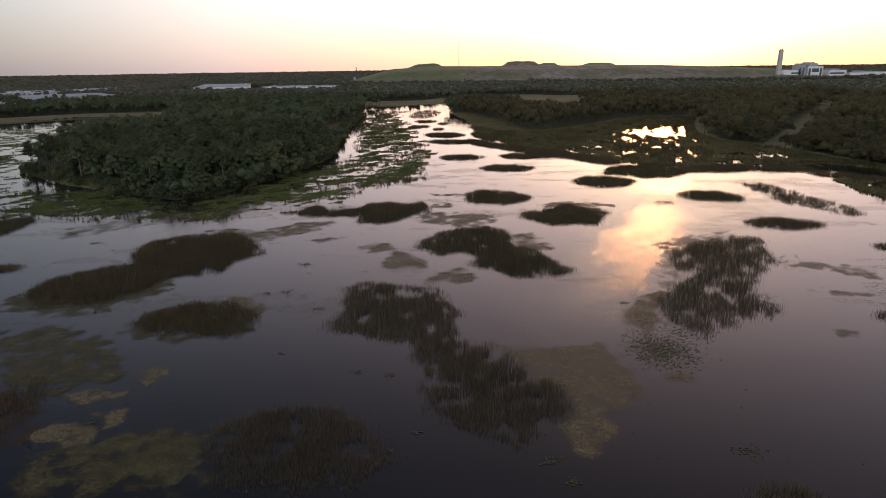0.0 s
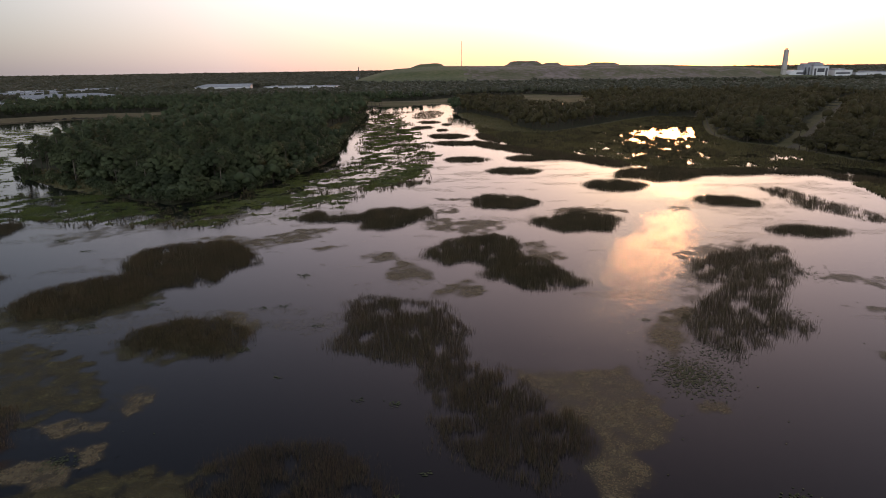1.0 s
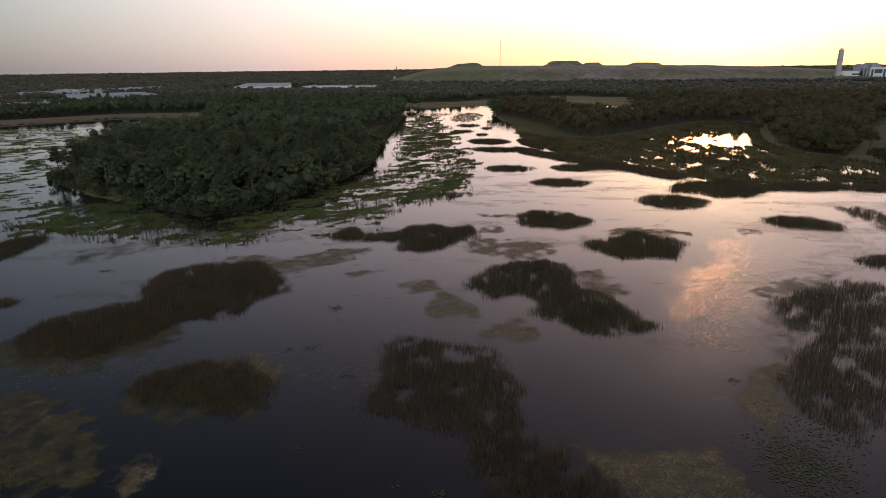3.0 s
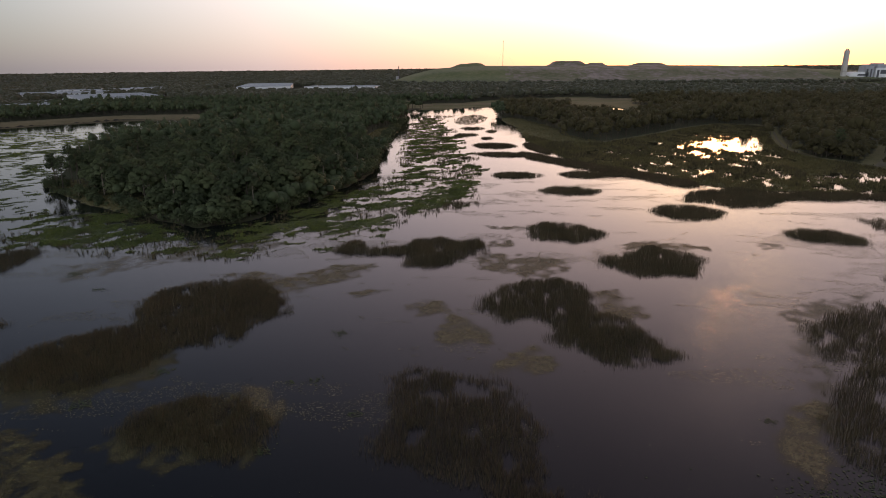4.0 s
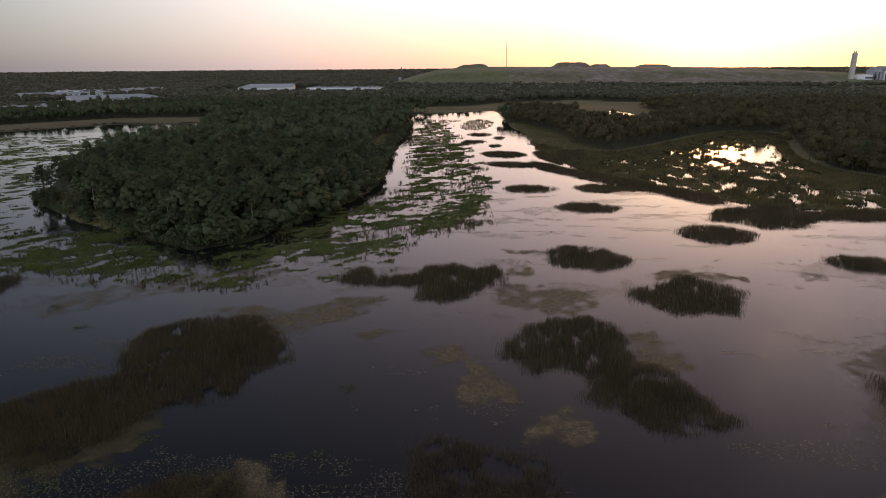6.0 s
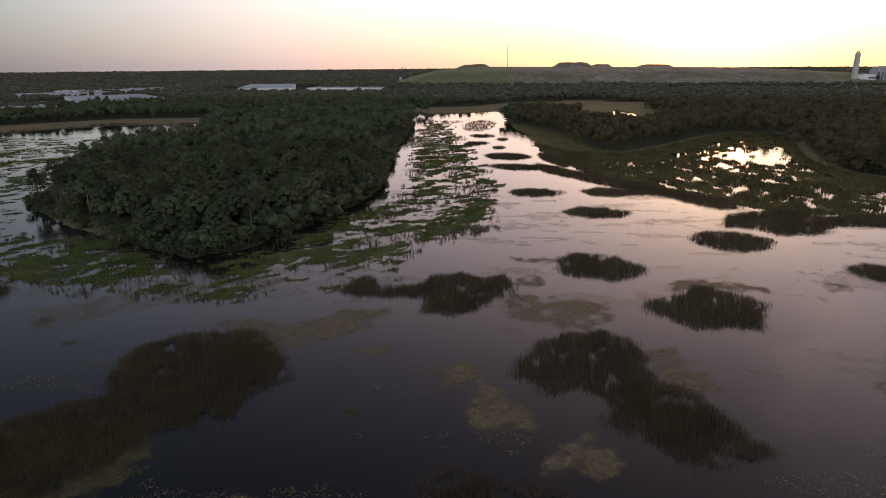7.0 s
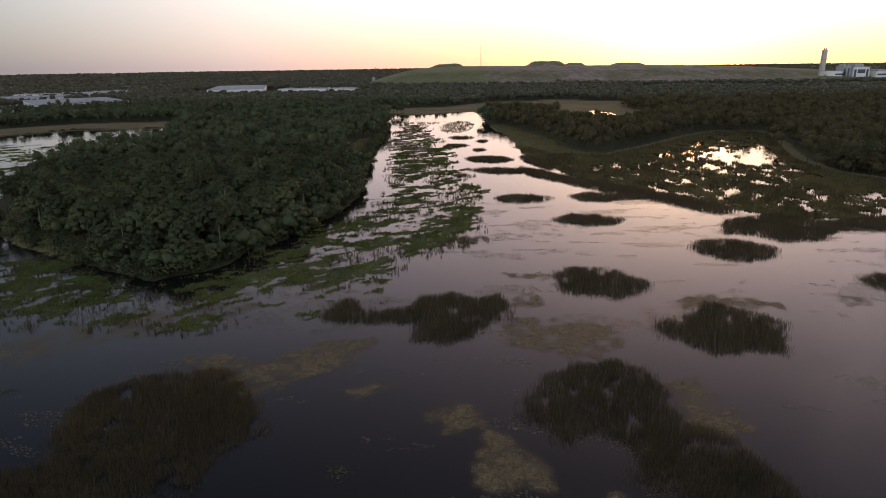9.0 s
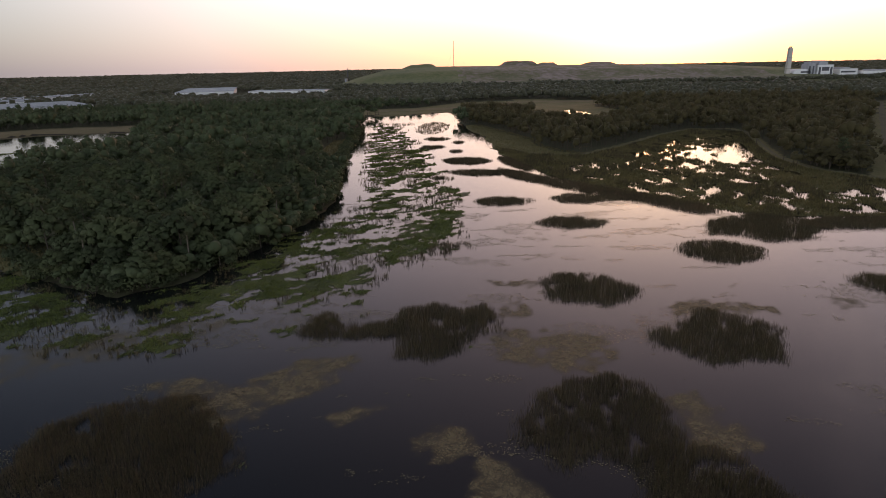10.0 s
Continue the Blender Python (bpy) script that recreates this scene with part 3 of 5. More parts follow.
hx, hy = np.arange(-240, 1010, 8.0), np.arange(1060, 2060, 12.0)
HX, HY = np.meshgrid(hx, hy)
HZ = hill_height(HX, HY)
hi = np.arange(HX.size).reshape(HX.shape)
hcx, hcy = HX[:-1, :-1] + 4, HY[:-1, :-1] + 6
bare = ((hcx + (fbm(hcx / 30, hcy / 30, 3) - 0.5) * 120 > 60) & (hcx < 640)).astype(int)
hill = part_np("hill", np_mesh("hill", np.stack([HX, HY, HZ], -1).reshape(-1, 3), np.stack([hi[:-1, :-1], hi[:-1, 1:], hi[1:, 1:], hi[1:, :-1]], -1).reshape(-1, 4), [HILL_GRASS, HILL_MIXED], bare.ravel(), False))
tagged(hill, "long flat-topped landfill hill with grass and bare earth", "hill", kind="structure")


# ---- sandy tracks ----
def ribbon(name, line, width, z, label):
    pts = []
    for (ax, ay), (bx, by) in zip(line[:-1], line[1:]):
        k = max(2, int(math.hypot(bx - ax, by - ay) / 4))
        pts += [(ax + (bx - ax) * i / k, ay + (by - ay) * i / k) for i in range(k)]
    p = np.array(pts + [line[-1]], float)
    for _ in range(6):
        p[1:-1] = (p[:-2] + p[1:-1] * 2 + p[2:]) / 4
    t = np.gradient(p, axis=0)
    t /= np.linalg.norm(t, axis=1, keepdims=True)
    nrm = np.stack([-t[:, 1], t[:, 0]], -1)
    w = width * (0.7 + 0.6 * vnoise(p[:, 0] / 6, p[:, 1] / 6))[:, None]
    rows = [p + nrm * w * s for s in (-0.5, -0.17, 0.17, 0.5)]
    v = np.concatenate([np.column_stack([r, np.maximum(ground_height(r[:, 0], r[:, 1]), 0.1) + (z if i in (1, 2) else z - 0.12)]) for i, r in enumerate(rows)])
    n = len(p)
    f = np.concatenate([np.stack([np.arange(n - 1) + i * n, np.arange(n - 1) + 1 + i * n, np.arange(n - 1) + 1 + (i + 1) * n, np.arange(n - 1) + (i + 1) * n], -1) for i in range(3)])
    return tagged(part_np(name, np_mesh(name, v, f[:, ::-1], [SAND], None, False)), label, "track", kind="structure")


ribbon("track", PATH_LINE, 0.9, 0.14, "pale sandy footpath round the marsh edge")
ribbon("track", TRACK, 4.0, 0.14, "pale sandy firebreak track through the woods")

# ---- woods ----


def wooded(x, y):
    d = np.maximum(poly_dist(PENINSULA, x, y), -poly_dist(LAKE, x, y))
    ok = (d > 0.5) & (poly_dist(MARSH, x, y) < -1) & (poly_dist(CLEARING, x, y) < 0) & (poly_dist(FRONT_GRASS, x, y) < 0) & (poly_dist(HEADLAND_GRASS, x, y) < 0)
    ok &= (line_dist(TRACK, x, y) > 7.5) & (line_dist(PATH_LINE, x, y) > 2.2) & (line_dist(LEVEE_LINE, x, y) > np.where(x < -180, 27, np.where(x > -90, 34, 14))) & (poly_dist(POND_FAR, x, y) < -26) & (poly_dist(FIELD, x, y) < 0)
    ok &= ~((x < -128) & (y < 246))
    # inside of the bend of the marsh path only
    ok &= ~((x > 5) & (x < 60) & (y > 300) & (y < 345))
    return ok


def tree_root(name, label, category):
    ob = new(name)
    ob.empty_display_size = 0.5
    return tagged(ob, label, category, group="trees of the woods")


def limbs(bm, rng, h, r, spread, count, start):
    tube(bm, (0, 0, -0.4), (0.1, 0.05, h * start), r, r * 0.75)
    tube(bm, (0.1, 0.05, h * start), (0.0, 0.1, h * 0.85), r * 0.72, r * 0.25)
    for i in range(count):
        a = i * 2.4 + rng.uniform(-0.4, 0.4)
        z = h * rng.uniform(start * 0.9, 0.7)
        tube(bm, (0.05, 0.05, z), (math.cos(a) * spread * 0.75, math.sin(a) * spread * 0.75, z + h * 0.2), r * 0.4, r * 0.12, 5)


def oak(name, rng, h, spread, per, label, leaf_m=None, skirts=False):
    """A rounded crown of many leafy clumps; trees at the wood's edge are leafy down to the ground."""
    root = tree_root(name, label, "tree")
    bm = bmesh.new()
    limbs(bm, rng, h, 0.2, spread, 6, 0.35)
    part("trunk", bm, BARK, root)
    k = 22
    a = np.arange(k) * 2.399
    rr = np.sqrt((np.arange(k) + 0.3) / k)
    c = np.stack([np.cos(a) * rr * spread * 0.8, np.sin(a) * rr * spread * 0.8, h * (0.86 - 0.34 * rr**2.4) + rng.uniform(-0.35, 0.35, k)], -1)
    rad = np.stack([spread * rng.uniform(0.22, 0.36, k)] * 3, -1) * np.array([1, 1, 0.8])
    if skirts:
        low = np.stack([np.cos(a[:7]) * spread * 0.6, np.sin(a[:7]) * spread * 0.6, h * rng.uniform(0.2, 0.45, 7)], -1)
        c, rad = np.concatenate([c, low]), np.concatenate([rad, np.full((7, 3), spread * 0.33)])
    mid = np.array([0, 0, h * 0.45])
    lv, nr = leaves(c, rad, per, 0.27, rng, inner=0.7, jitter=0.45, crown=mid)
    dv, dn = domes(c, rad * 0.68, rng, 5, mid, 0.28)
    v, f = tris(np.concatenate([dv, lv]))
    nr = np.concatenate([dn, nr])
    part_np("crown", np_mesh("crown", v, f, [leaf_m or OAK_LEAF], None, False, nr), root)
    return root


def pine(rng, h, label):
    root = tree_root("pine_tree", label, "tree")
    bm = bmesh.new()
    tube(bm, (0, 0, -0.4), (0.15, 0, h * 0.6), 0.2, 0.14)
    tube(bm, (0.15, 0, h * 0.6), (0.05, 0.1, h * 0.95), 0.14, 0.05)
    k = 13
    c = []
    for i in range(k):
        a, z = i * 2.4, h * (0.58 + 0.4 * i / k)
        s = (1.9 - 1.3 * i / k) * rng.uniform(0.8, 1.2)
        tip = (math.cos(a) * s, math.sin(a) * s, z + 0.5)
        tube(bm, (0.1, 0.03, z), tip, 0.06, 0.02, 4)
        c.append(tip)
    part("trunk", bm, BARK, root)
    c = np.array(c)
    lv, nr = leaves(c, np.full((k, 3), 1.25) * np.array([1, 1, 0.55]), 64, 0.26, rng, inner=0.2)
    v, f = tris(lv)
    part_np("crown", np_mesh("crown", v, f, [PINE_LEAF], None, False, nr), root)
    return root


def palm(rng, h, label):
    root = tree_root("palm_tree", label, "tree")
    bm = bmesh.new()
    tube(bm, (0, 0, -0.4), (0.2, 0.1, h * 0.5), 0.2, 0.17)
    tube(bm, (0.2, 0.1, h * 0.5), (0.25, 0.15, h), 0.17, 0.15)
    part("trunk", bm, PALM_BARK, root)
    t = []
    for i in range(34):
        a, el = i * 2.399, rng.uniform(-0.6, 1.3)
        d = np.array([math.cos(a) * math.cos(el), math.sin(a) * math.cos(el), math.sin(el)])
        side = np.array([-math.sin(a), math.cos(a), 0])
        o = np.array([0.25, 0.15, h])
        stem, end = o + d * 0.9, o + d * 1.7 + np.array([0, 0, -0.35])
        for s in (-1, -0.5, 0, 0.5, 1):
            t.append([stem - side * 0.05, stem + side * 0.05, end + side * s * 0.75 - np.array([0, 0, 0.25 * abs(s)])])
            t.append([o, stem + side * 0.04, stem - side * 0.04])
    v, f = tris(t)
    part_np("crown", np_mesh("crown", v, f, [PALM_LEAF]), root)
    return root


def snag(rng, h, label):
    root = tree_root("dead_tree", label, "dead tree")
    bm = bmesh.new()
    tube(bm, (0, 0, -0.4), (0.3, 0.1, h * 0.55), 0.12, 0.07, 5)
    tube(bm, (0.3, 0.1, h * 0.55), (0.1, 0.4, h), 0.07, 0.02, 5)
    part("trunk", bm, PALE_BARK, root)
    for i in range(9):
        a, z = i * 2.4, h * rng.uniform(0.4, 0.85)
        bm = bmesh.new()
        e = (0.2 + math.cos(a) * h * 0.2, 0.2 + math.sin(a) * h * 0.2, z + h * 0.18)
        tube(bm, (0.22, 0.2, z), e, 0.04, 0.022, 4)
        tube(bm, e, (e[0] + math.cos(a + 0.7) * 0.7, e[1] + math.sin(a + 0.7) * 0.7, e[2] + 0.7), 0.035, 0.015, 4)
        part("branch", bm, PALE_BARK, root)
    return root


def shrub(rng, h, label):
    root = tree_root("shrub", label, "shrub")
    root["group"] = "shrubs along the shore"
    bm = bmesh.new()
    for i in range(5):
        a = i * 1.3
        tube(bm, (0, 0, -0.2), (math.cos(a) * h * 0.4, math.sin(a) * h * 0.4, h * 0.6), 0.05, 0.02, 4)
    part("stem", bm, BARK, root)
    k = 9
    c = np.column_stack([rng.normal(0, h * 0.35, (k, 2)), rng.uniform(0.3, 0.75, k) * h])
    lv, nr = leaves(c, np.full((k, 3), h * 0.33), 40, 0.2, rng, crown=np.array([0, 0, 0.2]))
    v, f = tris(lv)
    part_np("crown", np_mesh("crown", v, f, [OAK_LEAF], None, False, nr), root)
    return root


def jitter_grid(x0, x1, y0, y1, s, rng):
    a, b = np.meshgrid(np.arange(x0, x1, s), np.arange(y0, y1, s))
    x = (a + rng.uniform(-0.42, 0.42, a.shape) * s + (np.arange(a.shape[0]) % 2)[:, None] * s / 2).ravel()
    y = (b + rng.uniform(-0.42, 0.42, a.shape) * s).ravel()
    return x, y


trng = np.random.default_rng(21)
KINDS = [
    (oak("live_oak_tree", trng, 9.0, 4.1, 42, "broad evergreen oak with a dense dark crown"), 0.35),
    (oak("laurel_oak_tree", trng, 7.6, 3.3, 38, "small rounded oak with a dark green crown"), 0.31),
    (oak("water_oak_tree", trng, 10.2, 3.6, 40, "tall oak with a domed dark green crown"), 0.25),
    (pine(trng, 12.0, "tall slender pine with a bare trunk"), 0.04),
    (palm(trng, 8.0, "cabbage palm with a pale trunk"), 0.03),
    (snag(trng, 8.5, "bare bleached dead tree among the greenery"), 0.02),
]
# green trees given the haze-browned leaves of the sunward side
HAZED_TREES = [oak("bay_tree", trng, 7.5, 3.5, 42, "broad tree beside the marsh, leaves coloured olive-brown for sunset haze", MARSH_WOOD_HAZED), oak("willow_tree", trng, 6.0, 3.0, 38, "low rounded tree beside the marsh, leaves coloured olive for sunset haze", MARSH_WOOD_HAZED)]
EDGE = [oak("shore_oak_tree", trng, 6.6, 2.9, 44, "low bushy oak leafy down to the shore", None, True), oak("wax_myrtle_tree", trng, 5.0, 2.4, 44, "small rounded evergreen tree at the wood's edge", None, True)]
CUM = np.cumsum([k[1] for k in KINDS])


def plant(kind, x, y, size, turn, rng):
    z = float(ground_height(np.array([x]), np.array([y]))[0])
    return copy_thing(kind, pose(x, y, z - 0.05, rng.uniform(-4, 4), rng.uniform(-4, 4), turn) @ Matrix.Diagonal((size, size, size * rng.uniform(0.88, 1.12), 1)))


NEAR_R = 300.0
tx, ty = jitter_grid(-235, 260, 140, 345, 4.75, trng)
ok = wooded(tx, ty) & (np.hypot(tx, ty - 40) < NEAR_R) & (np.abs(tx) < 0.95 * (ty + 20))
tx, ty = tx[ok], ty[ok]
shore = np.maximum(poly_dist(PENINSULA, tx, ty), -poly_dist(LAKE, tx, ty))
for x, y, sh in zip(tx, ty, shore):
    k = int(np.searchsorted(CUM, trng.uniform(0, 0.999)))
    if sh < 8 and trng.random() < 0.85:
        k = 4 if trng.random() < 0.22 else 6 + trng.integers(2)
    plant(HAZED_TREES[k % 2] if x > 15 and k < 3 else EDGE[k - 6] if k > 5 else KINDS[k][0], x, y, trng.uniform(0.75, 1.2) * (0.8 if sh < 7 else 1.0) * (0.62 if x > -78 and y > 285 and x < 0 else 1.0), trng.uniform(0, 360), trng)
# pines on the western tip of the peninsula
for x, y, s in ((-144, 222, 0.85), (-141, 219, 0.95), (-142, 228, 1.0), (-138, 217, 0.8), (-136, 223, 1.0), (-139, 226, 0.9), (-146, 226, 0.75)):
    plant(KINDS[3][0], x, y, s, x * 37 % 360, trng)
SHRUBS = [shrub(trng, 1.8, "low leafy shrub at the water's edge"), shrub(trng, 2.6, "bushy shrub at the water's edge")]
for i in range(len(PENINSULA) - 10):
    (ax, ay), (bx, by) = PENINSULA[i], PENINSULA[i + 1]
    k = int(math.hypot(bx - ax, by - ay) / 1.6)
    for j in range(k):
        t = (j + trng.random()) / k
        x, y = ax + (bx - ax) * t, ay + (by - ay) * t
        nx_, ny_ = (by - ay), -(bx - ax)
        q = trng.uniform(-0.5, 4.5) / math.hypot(nx_, ny_)
        plant(SHRUBS[trng.integers(2)], x - nx_ * q, y - ny_ * q, trng.uniform(0.6, 1.5), trng.uniform(0, 360), trng)
        if trng.random() < 0.07:
            plant(KINDS[5][0], x - nx_ * q * 0.4, y - ny_ * q * 0.4, trng.uniform(0.25, 0.45), trng.uniform(0, 360), trng)
for k, _ in KINDS:
    k.location = (-90 - 7 * CUM.tolist().index(CUM[[q[0] for q in KINDS].index(k)]), 235, 0.55)
HAZED_TREES[0].location, HAZED_TREES[1].location = (172, 300, 0.5), (180, 290, 0.5)
EDGE[0].location, EDGE[1].location = (-112, 204, 0.5), (-60, 192, 0.5)
SHRUBS[0].location, SHRUBS[1].location = (-75, 180, 0.5), (-84, 186, 0.5)


def canopy(name, x, y, z, size, height, per, leaf, rng, label, leaf_m=None):
    """A stand of trees too many to count: leafy domes over short trunks, in one mesh."""
    n = len(x)
    c = np.stack([x, y, z + height * 0.62], -1)
    rad = np.stack([size, size, height * 0.46], -1)
    if per > 30:
        # several uneven heads to a crown
        off = rng.normal(0, 0.42, (n, 3, 3)) * rad[:, None] * np.array([1, 1, 0.5])
        c = (c[:, None] + off).reshape(-1, 3)
        rad = (rad[:, None] * rng.uniform(0.45, 0.8, (n, 3, 1))).reshape(-1, 3)
        per, leaf = per // 3, leaf if np.ndim(leaf) == 0 else np.repeat(leaf, 3)
    lv, nr = leaves(c, rad, per, leaf, rng, up=0.4, inner=0.72, jitter=0.42)
    dv, dn = domes(c, rad * (0.84 if per < 18 else 0.68), rng, 4 if per < 10 else 5, None, 0.26)
    lv, nr = np.concatenate([dv, lv]), np.concatenate([dn, nr])
    # stems
    w = np.maximum(0.2, size * 0.06)
    st = []
    for a in (0.0, 1.57):
        s = np.stack([np.cos(a) * w, np.sin(a) * w, 0 * w], -1)
        b = np.stack([x, y, z - 0.3], -1)
        t = np.stack([x, y, z + height * 0.6], -1)
        st.append(np.stack([b - s, b + s, t], 1))
        nr = np.concatenate([nr, np.tile([0.0, -1.0, 0.05], (len(x) * 3, 1))])
    v = np.concatenate([lv] + st)
    nl = len(lv)
    idx = np.r_[np.zeros(nl, int), np.ones(len(v) - nl, int)]
    vv, ff = tris(v)
    return tagged(part_np(name, np_mesh(name, vv, ff, [leaf_m or FAR_LEAF_HAZED, BARK], idx, False, nr)), label, "woodland", kind="stuff")


# undergrowth that closes the near woods below their crowns
ux, uy = jitter_grid(-235, 260, 140, 345, 3.9, trng)
ok = wooded(ux, uy) & (np.hypot(ux, uy - 40) < NEAR_R) & (np.abs(ux) < 0.95 * (uy + 20))
ux, uy = ux[ok], uy[ok]
us = trng.uniform(1.7, 2.7, len(ux))
for sel, leaf_m in ((ux < 15, PENINSULA_WOOD), (ux >= 15, MARSH_WOOD_HAZED)):
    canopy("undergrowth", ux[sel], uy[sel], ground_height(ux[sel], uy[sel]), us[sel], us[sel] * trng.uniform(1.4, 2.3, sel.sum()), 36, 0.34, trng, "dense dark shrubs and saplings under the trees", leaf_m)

mx, my = jitter_grid(-420, 420, 140, 700, 7.0, trng)
ok = wooded(mx, my) & ((np.hypot(mx, my - 40) >= NEAR_R) | (my >= 345)) & (np.abs(mx) < 0.95 * (my + 20))
mx, my = mx[ok], my[ok]
ms = trng.uniform(2.4, 4.9, len(mx))
mh = 2.5 + ms * trng.uniform(1.2, 2.3, len(mx)) + 5.0 * (fbm(mx / 25, my / 25, 3) - 0.5)
west = mx < 15
canopy("peninsula_woods", mx[west], my[west], ground_height(mx[west], my[west]), ms[west], mh[west], 84, 0.46, trng, "dense dark green mixed woodland beyond the lake", PENINSULA_WOOD)
canopy("marsh_woods", mx[~west], my[~west], ground_height(mx[~west], my[~west]), ms[~west], mh[~west], 72, 0.48, trng, "dense woodland behind the marsh path, coloured olive-brown for sunset haze", MARSH_WOOD_HAZED)

BUILT = [(-432, 728, 66, 72), (-405, 668, 40, 30), (-562, 832, 62, 54), (-604, 932, 42, 22), (-553, 990, 30, 58), (-425, 560, 55, 36), (-385, 1110, 75, 105), (-230, 1040, 90, 60), (780, 1260, 140, 50), (-330, 985, 130, 25), (-230, 1005, 110, 35)]
fr, fa = [], []
d = 640.0
frng = np.random.default_rng(5)
while d < 4850:
    s = 0.007 * d + 2.8
    k = int(1.64 * d / s)
    a = -0.83 + 1.64 * (np.arange(k) + frng.uniform(-0.4, 0.4, k)) / k
    fa.append(a)
    fr.append(d + frng.uniform(-0.5, 0.5, k) * s * 1.2)
    d += s * 1.7
fr, fa = np.concatenate(fr), np.concatenate(fa)
fx, fy = np.sin(fa) * fr, np.cos(fa) * fr
ok = (wooded(fx, fy) & ~((fy < 700) & (np.abs(fx) < 420))) & (hill_height(np.clip(fx, -239, 1009), np.clip(fy, 1061, 2059)) < 4 + 9 * frng.random(len(fx)) ** 2)
ok |= (fr > 2100)
for bx, by, rx, ry in BUILT:
    ok &= ~((np.abs(fx - bx) < rx) & (np.abs(fy - by) < ry))
ok &= ~((fx > 250) & (fx < 900) & (np.abs(fy - (1010 + 0.06 * fx)) < 70))       # open fields before the plant
fx, fy, fr = fx[ok], fy[ok], fr[ok]
fs = (0.0036 * fr + 1.7) * frng.uniform(0.8, 1.25, len(fx))
fh = frng.uniform(7.5, 11.5, len(fx)) + 3.0 * (fbm(fx / 150, fy / 150, 2) - 0.5) * 2
near_ = fr < 1250
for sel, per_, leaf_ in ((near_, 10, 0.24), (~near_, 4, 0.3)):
    canopy("far_woods", fx[sel], fy[sel], ground_height(fx[sel], fy[sel]), fs[sel], fh[sel], per_, leaf_ * fs[sel], frng, "flat dark woodland reaching to the horizon, leaves paled for haze")

# ---- reeds ----
rrng = np.random.default_rng(11)


def ellipse(cx, cy, a, b, turn=0.0):
    c, s = math.cos(radians(turn)), math.sin(radians(turn))
    return [(cx + a * math.cos(i * math.tau / 14) * c - b * math.sin(i * math.tau / 14) * s, cy + a * math.cos(i * math.tau / 14) * s + b * math.sin(i * math.tau / 14) * c) for i in range(14)]


def reed_clump(outlines, height=1.5, density=78, width=0.036, label="dense clump of dark green reeds standing in the lake", dry_share=0.16, gaps=0.26, ragged=3.0):
    """Reeds standing thickly inside the outlines, thinning out over their ragged rims."""
    px, py, ph = [], [], []
    for line in outlines:
        p = np.array(line)
        lo, up = p.min(0) - 1.5, p.max(0) + 1.5
        n = int((up - lo).prod() * density * 1.25)
        x, y = rrng.uniform(lo[0], up[0], n), rrng.uniform(lo[1], up[1], n)
        d = poly_dist(line, x, y) + (fbm(x / 2.4 + 40, y / 2.4, 4) - 0.5) * ragged
        keep = d > -1.6 * rrng.random(n) ** 4
        keep &= fbm(x / 2.0, y / 2.0 + 90, 3) > gaps + 0.14 * (rrng.random(n) - 0.3)
        px.append(x[keep]), py.append(y[keep]), ph.append((0.62 + 0.38 * smooth(-0.5, 2.2, d))[keep])
    x, y, e = np.concatenate(px), np.concatenate(py), np.concatenate(ph)
    hgt = height * 0.76 * e * rrng.uniform(0.55, 1.15, len(x)) * (0.75 + 0.5 * fbm(x / 3.5, y / 3.5, 3))
    dry = rrng.random(len(x)) < dry_share * (0.4 + 1.2 * fbm(x / 3 + 11, y / 3, 2))
    lx, ly = float(np.mean(x)), float(np.mean(y))
    root = new("reed_clump")
    root.location = (lx, ly, 0)
    tagged(root, label, "reeds", "reed clumps in the lake")
    for name, sel, mat_ in (("foliage", ~dry, REED), ("dry_foliage", dry, DRY)):
        v, f = tris(blades(x[sel] - lx, y[sel] - ly, np.full(sel.sum(), -0.2), hgt[sel] + 0.2, np.full(sel.sum(), width) * rrng.uniform(0.6, 1.25, sel.sum()), 0.34, rrng))
        tagged(part_np(name, np_mesh(name, v, f, [mat_]), root), kind="stuff")
    return root


reed_clump([[(-63.6, 97.0), (-62.5, 105.4), (-52.8, 112.5), (-56.8, 120.7), (-56.8, 126.2), (-50.9, 131.9), (-40.9, 133.5), (-33.0, 124.0), (-30.9, 117.9), (-34.2, 113.3), (-35.1, 108.1), (-43.2, 105.2), (-43.5, 99.2), (-47.5, 93.9), (-51.7, 91.7), (-59.5, 92.7)]], dry_share=0.25, label="large two-part clump of dark brownish green reeds in the lake")
reed_clump([[(-38.9, 84.9), (-39.1, 87.8), (-33.2, 91.9), (-28.8, 91.9), (-23.1, 87.6), (-22.0, 84.7), (-22.7, 82.0), (-24.9, 80.2), (-32.8, 81.0), (-36.4, 81.7)]], 1.35, 70, dry_share=0.25)
reed_clump([[(-11.0, 81.9), (-9.1, 84.5), (-10.7, 97.8), (-7.3, 100.8), (-3.4, 99.6), (4.3, 96.5), (7.4, 88.0), (6.8, 80.5), (9.8, 77.4), (12.5, 73.2), (15.5, 68.5), (18.8, 64.8), (19.1, 61.1), (17.5, 58.7), (14.5, 56.1), (12.9, 54.5), (8.8, 57.1), (4.8, 59.4), (3.1, 65.2), (4.0, 70.0), (2.1, 72.8), (1.9, 77.3), (-1.5, 77.4), (-4.8, 79.9), (-8.8, 80.6)]], 1.35, 66, dry_share=0.4, gaps=0.32, label="sprawling bed of browning reeds in dark water")
